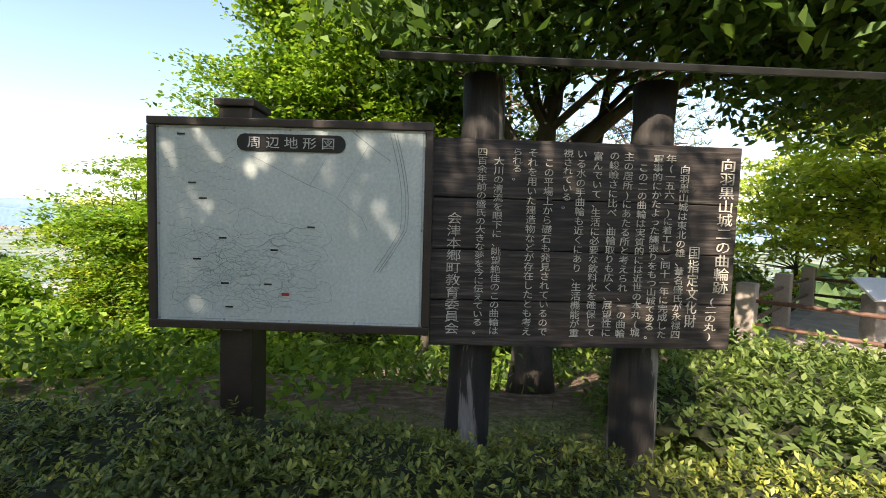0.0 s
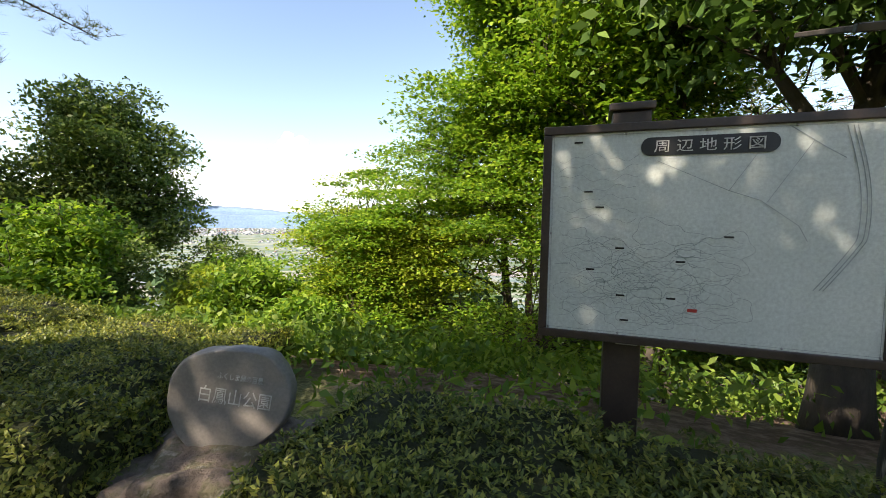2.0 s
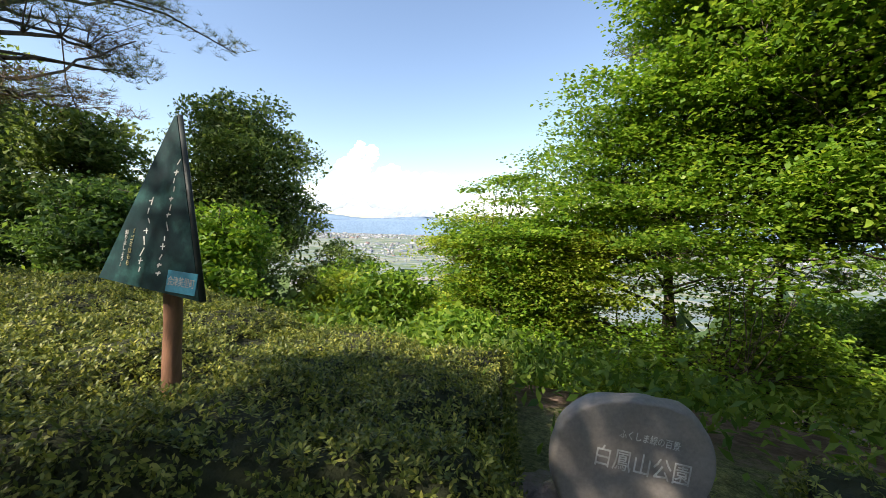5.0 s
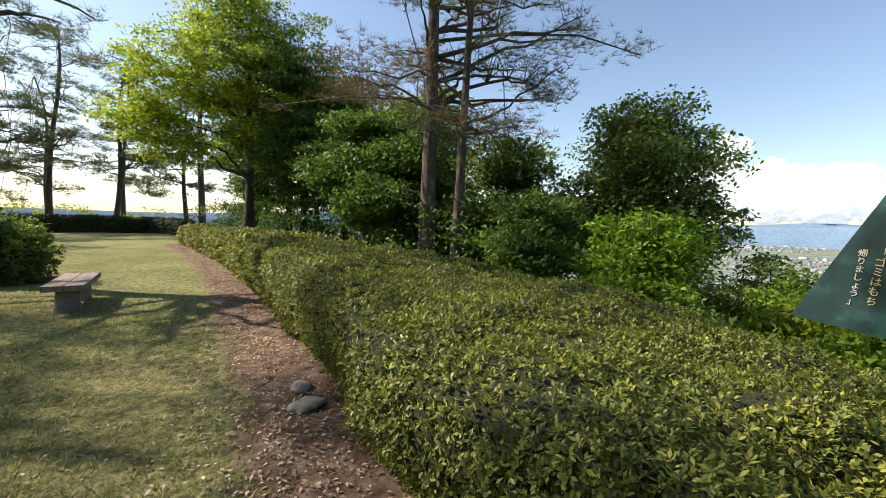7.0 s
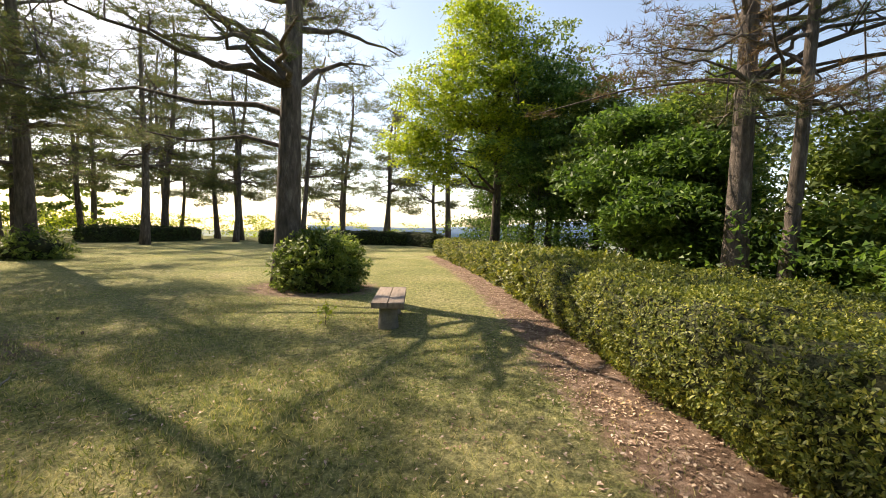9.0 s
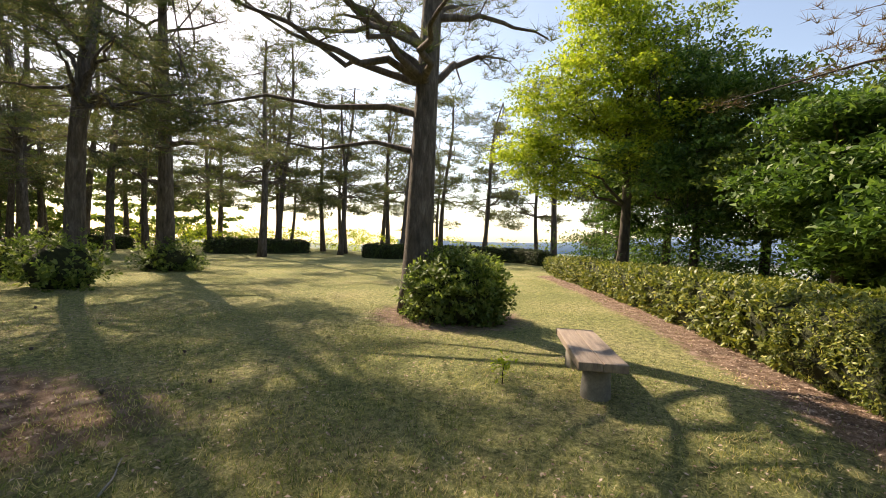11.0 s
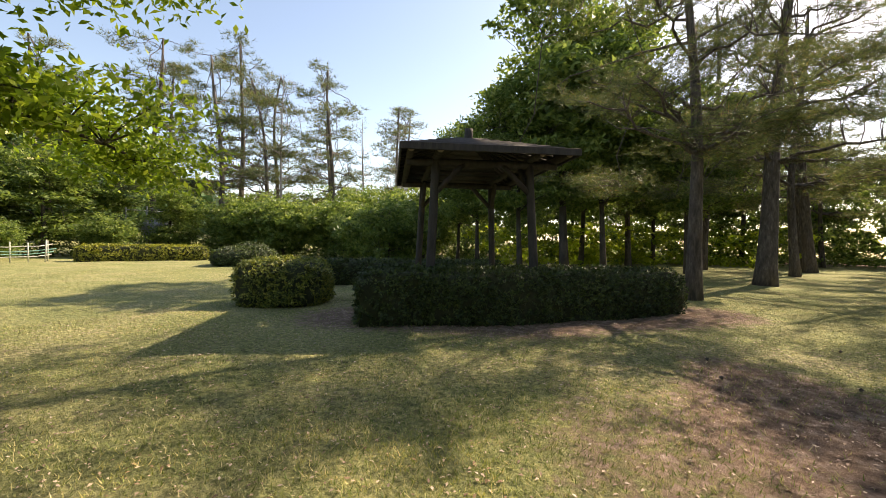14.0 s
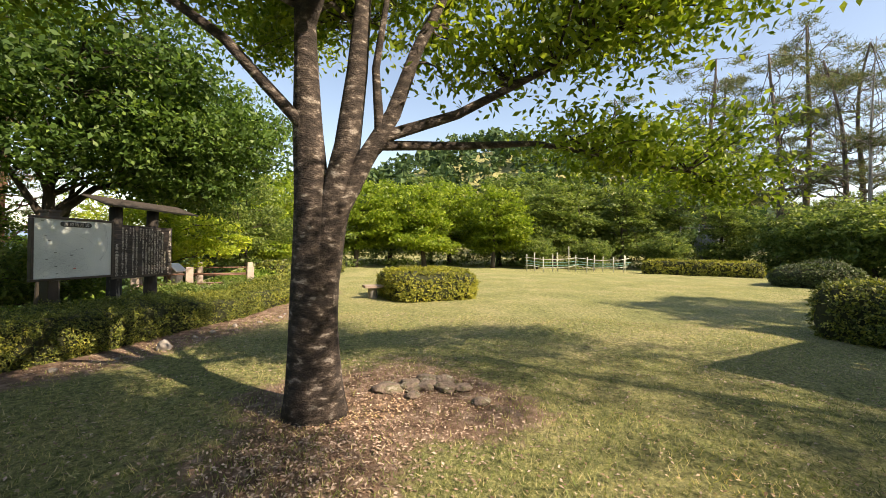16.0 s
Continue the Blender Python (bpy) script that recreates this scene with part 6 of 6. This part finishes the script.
SPOTS = [(B1, -1.7, -27.6, 1.5), (B1, -3.5, -29.0, 1.1), (B1, 4.5, -30.0, 0.95), (B1, -7.5, -31.0, 1.0), (B1, 8.0, -34.0, 0.9), (B1, -1.0, -36.0, 1.2), (B1, -5.5, -41.0, 1.1), (B1, 1.5, -46.0, 1.2), (B1, -11, -52, 1.2), (B1, -18, -54, 1.1), (B1, -3, -54, 1.3), (B1, 8, -50, 1.2), (B1, -25, -56, 1.1),
         (B2, 29.6, -5.2, 1.0), (B2, 25.6, 5.8, 1.0), (B2, 22.5, 9.5, 1.05), (B2, 31.5, 4.4, 1.1), (B2, 18.0, 9.5, 0.9), (B2, 34, -1, 1.15),
         (B3, 34.5, -17.5, 1.05), (B3, 37.0, -6.0, 1.2), (B3, 38.5, -14.0, 1.25), (B3, 40, -22, 1.15), (B3, 31.5, -25.0, 0.8), (B3, 42, 2, 1.3), (B3, 44, -10, 1.4),
         (B4, 18.5, -31.5, 1.15), (B4, 10.0, -27.5, 0.95), (B4, 22.5, -29.5, 1.2), (B4, 27.0, -29.0, 1.25), (B4, 31.0, -20.5, 0.75), (B4, 7.0, -23.5, 0.85), (B4, 29.5, -9.0, 0.62), (B4, 30.5, -14.0, 0.6), (B4, 12.5, -36, 1.4), (B4, 20, -37, 1.5)]
for src, x, y, s in SPOTS:
    copy_thing(src, Matrix.Translation((x, y, gz(x, y))) @ pose(0, 0, 0, 0, 0, prng.uniform(0, 360)) @ Matrix.Scale(s, 4))


def bare_tree(x, y, h, seed, label):
    rng = np.random.default_rng(seed)
    ob = thing("bare_tree", pose(x, y, gz(x, y)), label, "bare tree", "bare trees")
    tp = wavy(rng, h, (0, 0), 0.2, 9)
    part("trunk", mesh_np("trunk", *tube(tp, np.linspace(0.2, 0.02, 9), 9), M["bark_pale"], True), ob)
    tw = []
    for k in range(46):
        t = rng.uniform(0.35, 0.98)
        p = np.array([np.interp(t, np.linspace(0, 1, 9), tp[:, i]) for i in range(3)])
        a, ln = rng.uniform(0, 6.3), (1.1 - t) * h * 0.34 * rng.uniform(0.6, 1.2)
        q = p + np.array([math.cos(a) * ln, math.sin(a) * ln, ln * rng.uniform(0.2, 0.8)])
        b = bent(rng, p, q, -0.08, 6)
        tw.append(tube(b, np.linspace(0.05 * (1.2 - t), 0.008, 6), 5, False))
        for j in range(5):
            s = b[int(rng.integers(1, 6))]
            tw.append(tube(bent(rng, s, s + rng.normal(0, 0.22, 3) * ln + [0, 0, 0.15 * ln], 0, 3), np.linspace(0.016, 0.005, 3), 4, False))
    v, f = joined(tw)
    part("crown", mesh_np("crown", v, f, M["bark_pale"], True), ob, "bare pale twigs")


bare_tree(29.5, -35.0, 19, 601, "tall dead tree with bare pale branches")
bare_tree(25.5, -43.5, 16, 602, "dead tree with bare spreading branches")
bare_tree(21.0, -44.0, 14.5, 603, "dead tree with bare spreading branches")


# ---- small growth and litter ----
def scatter_grass():
    rng = np.random.default_rng(41)
    n = 420000
    x = np.concatenate([rng.uniform(-13, 3, n // 2), rng.uniform(-24, 16, n - n // 2)])
    y = np.concatenate([rng.uniform(-12, 0.5, n // 2), rng.uniform(-24, 2, n - n // 2)])
    x[:120000], y[:120000] = rng.normal(-6.9, 2.6, 120000), rng.normal(-5.6, 2.6, 120000)
    front = np.interp(x, [p[0] for p in HEDGE[::-1]] + [-2.0, 1.6, 7.0, 40], [p[1] for p in HEDGE[::-1]] + [0.9, 0.4, 1.2, 4])
    patch = 0.5 + 0.5 * np.sin(x * 1.7 + 1.1 * np.sin(y * 1.3)) * np.sin(y * 1.9 + 0.8 * np.sin(x))
    bare = np.minimum(line_distance(x, y, HEDGE) / 1.3, np.hypot(x + 2.4, y + 3.6) / 1.7)
    bare = np.minimum(bare, np.hypot((x + 7.9) / 1.8, (y + 9.2) / 2.3) / 1.3)
    bare = np.minimum(bare, line_distance(x, y, [(-1.2, -11.4), (-4.3, -12.6), (-7.3, -15.8)]) / 1.8)
    ok = (y < front - 0.1) & (rng.uniform(0, 1, n) < (0.3 + 0.7 * patch) * np.clip(bare, 0.06, 1))
    x, y = x[ok], y[ok]
    m = len(x)
    h = rng.uniform(0.018, 0.05, m)
    a = rng.uniform(0, 2 * math.pi, m)
    w = rng.uniform(0.0025, 0.005, m)
    z = ground_z(x, y)
    le = rng.normal(0, 0.025, (m, 2))
    v = np.stack([np.stack([x - np.cos(a) * w, y - np.sin(a) * w, z - 0.004], 1), np.stack([x + np.cos(a) * w, y + np.sin(a) * w, z - 0.004], 1), np.stack([x + le[:, 0], y + le[:, 1], z + h], 1)], 1).reshape(-1, 3)
    tagged(new("lawn_grass", mesh_np("grass", v, np.arange(3 * m).reshape(-1, 3), M["grass"])), "short patchy green and straw-coloured lawn grass", "grass", kind="stuff")


def scatter_litter():
    rng = np.random.default_rng(43)
    pts = []
    for line, n, sd, off in ((HEDGE, 9000, 0.27, -0.36), (SIGN_HEDGE, 2600, 0.35, -0.35)):
        q = np.array(line)
        s = np.concatenate([[0], np.cumsum(np.hypot(*np.diff(q, axis=0).T))])
        u = rng.uniform(0, 1, n) ** 1.3 * s[-1]
        p = np.stack([np.interp(u, s, q[:, i]) for i in (0, 1)], 1)
        p[:, 1] += off + rng.normal(0, sd, n)
        pts.append(p)
    pts.append(rng.normal(0, 0.75, (2600, 2)) * [1.1, 0.9] + [-2.5, -3.7])
    pts.append(rng.normal(0, 0.5, (1800, 2)) * [1.1, 0.9] + [-4.0, -3.3])
    pts.append(rng.uniform(0, 1, (20000, 2)) * [16, 13] + [-13, -13.5])
    pts.append(rng.normal(0, 1.0, (1500, 2)) * [2.4, 1.2] + [-4.3, -11.4])
    p = np.vstack(pts)
    z = ground_z(p[:, 0], p[:, 1]) + rng.uniform(0.004, 0.02, len(p))
    v, f = leaves(rng, np.column_stack([p, z]), 0.018, 2.0, 0.85)
    tagged(new("fallen_leaves", mesh_np("fallen_leaves", v, f, M["litter"])), "dry tan and pinkish fallen leaves on the ground", "leaf litter", kind="stuff")


def undergrowth():
    rng = np.random.default_rng(45)
    n = 900
    x = rng.uniform(-24, 16, n)
    y = np.interp(x, EDGE_X, EDGE_Y) + np.abs(rng.normal(0, 4.0, n)) + np.where(x < -3.4, 1.2, 0.1)
    ok = ~((x > 3.2) & (x < 8.5) & (y < 7.6)) & ~((x > -0.8) & (x < 2.4) & (y < 3.9))
    x, y = x[ok], y[ok]
    z = ground_z(x, y)
    c = np.repeat(np.column_stack([x, y, z + 0.18]), 55, 0)
    o = rng.normal(0, 1, c.shape) * [0.3, 0.3, 0.16]
    o[:, 2] = np.abs(o[:, 2])
    v, f = leaves(rng, c + o, 0.05, 2.4, 0.4)
    tagged(new("undergrowth", mesh_np("undergrowth", v, f, M["fern"])), "low leafy undergrowth covering the slope below the boards", "undergrowth", kind="stuff")


def long_grass(name, x, y, n, r, h, seed, label):
    rng = np.random.default_rng(seed)
    p = rng.normal(0, r, (n, 2)) + [x, y]
    z = ground_z(p[:, 0], p[:, 1])
    bl = []
    t = np.linspace(0, 1, 4)
    a = rng.uniform(0, 6.3, n)
    hh = h * rng.uniform(0.6, 1.2, n)
    bend = rng.uniform(0.2, 0.6, n) * hh
    w = 0.007
    V = []
    for s in (-1, 1):
        V.append(np.stack([p[:, 0][:, None] + np.cos(a)[:, None] * bend[:, None] * t ** 2 - s * np.sin(a)[:, None] * w * (1.02 - t), p[:, 1][:, None] + np.sin(a)[:, None] * bend[:, None] * t ** 2 + s * np.cos(a)[:, None] * w * (1.02 - t), z[:, None] + hh[:, None] * (t - 0.25 * t ** 3)], -1))
    v = np.concatenate(V, 1).reshape(-1, 3)
    k = np.arange(n)[:, None, None] * 8
    f = (k + np.array([[0, 1, 5, 4], [1, 2, 6, 5], [2, 3, 7, 6]])[None]).reshape(-1, 4)
    tagged(new(name, mesh_np(name, v, f, M["fern"])), label, "grass", kind="stuff")


def cones():
    rng = np.random.default_rng(47)
    bm = bmesh.new()
    bmesh.ops.create_icosphere(bm, subdivisions=2, radius=0.02)
    for v in bm.verts:
        v.co *= 1 + 0.18 * (1 if v.index % 2 else -1)
    me = done(bm, "cone", M["bark_pine"])
    for k in range(18):
        x, y = rng.uniform(-12, -7), rng.uniform(-13.5, -7)
        o = tagged(new("pine_cone", me), "small dark pine cone lying on the lawn", "pine cone", "fallen pine cones")
        o.matrix_basis = pose(x, y, gz(x, y) + 0.022, rng.uniform(0, 90), rng.uniform(0, 90), 0)


def thicket(name, line, depth, h, n, size, leaf, seed, label):
    """A tangle of saplings and shrubs under the trees, along a line."""
    rng = np.random.default_rng(seed)
    q = np.array(line, float)
    s = np.concatenate([[0], np.cumsum(np.hypot(*np.diff(q, axis=0).T))])
    k = n // 30
    u = rng.uniform(0, s[-1], k)
    p = np.stack([np.interp(u, s, q[:, i]) for i in (0, 1)], 1) + rng.normal(0, depth, (k, 2))
    z = rng.uniform(0.05, 1, k) ** 1.3 * h
    c = np.repeat(np.column_stack([p, ground_z(p[:, 0], p[:, 1]) + z]), 30, 0)
    o = rng.normal(0, 1, c.shape)
    o *= (rng.uniform(0, 1, len(o)) ** 0.45 / np.linalg.norm(o, axis=1))[:, None]
    v, f = leaves(rng, c + o * [0.75, 0.75, 0.3], size * 1.2, 1.7, 0.5, None, True)
    tagged(new(name, mesh_np(name, v, f, M[leaf])), label, "thicket", kind="stuff")


thicket("thicket", [(-24, -52), (-12, -50), (-4, -46), (6, -40), (14, -38), (26, -36)], 2.4, 6.5, 66000, 0.135, "green", 61, "sunlit saplings and shrubs behind the park trees")
thicket("thicket", [(-14, -46), (-4, -42), (4, -34)], 2.0, 3.0, 9000, 0.17, "lime", 62, "bright young saplings between the trunks")
thicket("thicket", [(24, -34), (33, -27), (37, -16), (35, -4), (31, 6), (20, 11)], 1.6, 3.4, 42000, 0.12, "green", 63, "dark shrubs filling the space under the lawn's trees")
thicket("thicket", [(-30, -47), (-38, -40), (-46, -30), (-48, -16), (-42, -6)], 1.6, 2.2, 16000, 0.11, "lime", 64, "low sunlit shrubs beyond the far hedges")
thicket("thicket", [(-34, -6), (-26, 0.5), (-20, 3.5), (-15.5, 4.4)], 1.2, 2.4, 42000, 0.075, "dark", 65, "dark shrubs under the trees beyond the hedge")
thicket("thicket", [(-44, -50), (-28, -58), (-12, -59), (4, -55), (18, -50)], 2.0, 9.0, 26000, 0.3, "green", 66, "tall sunlit shrubs and saplings far behind the pines")
sd = thing("seedling", pose(-11.35, -5.15, 0), "small bright yellow-green seedling on the lawn by the bench", "seedling")
_r = np.random.default_rng(71)
part("stem", mesh_np("stem", *tube([(0, 0, -0.02), (0.01, 0, 0.12), (0.0, 0.02, 0.24)], [0.008, 0.006, 0.003], 6), M["bark_dark"]), sd)
part("foliage", mesh_np("foliage", *leaves(_r, _r.normal(0, 0.07, (60, 3)) + [0, 0, 0.2], 0.035, 2.2, 0.5), M["lime"]), sd)
for a, b in (((-8.43, -6.58), (-8.6, -6.75)), ((-7.75, -6.55), (-7.9, -6.7))):
    _p = [(a[0] + (b[0] - a[0]) * u * 1.6, a[1] + (b[1] - a[1]) * u * 1.6 + 0.02 * math.sin(u * 5), 0.02 + 0.012 * math.sin(u * 7)) for u in np.linspace(0, 1, 6)]
    tagged(new("fallen_twig", mesh_np("twig", *tube(_p, np.linspace(0.009, 0.004, 6), 6), M["bark_pale"])), "dry fallen twig lying on the lawn", "twig")
scatter_grass()
scatter_litter()
undergrowth()
long_grass("long_grass", -2.05, 1.7, 260, 0.22, 0.45, 51, "long grass blades beside the inscribed stone")
long_grass("long_grass", 4.6, 3.3, 400, 0.5, 0.3, 52, "long grass below the terrace slab")
long_grass("long_grass", 2.3, 2.9, 260, 0.5, 0.32, 53, "long grass behind the boards")
cones()
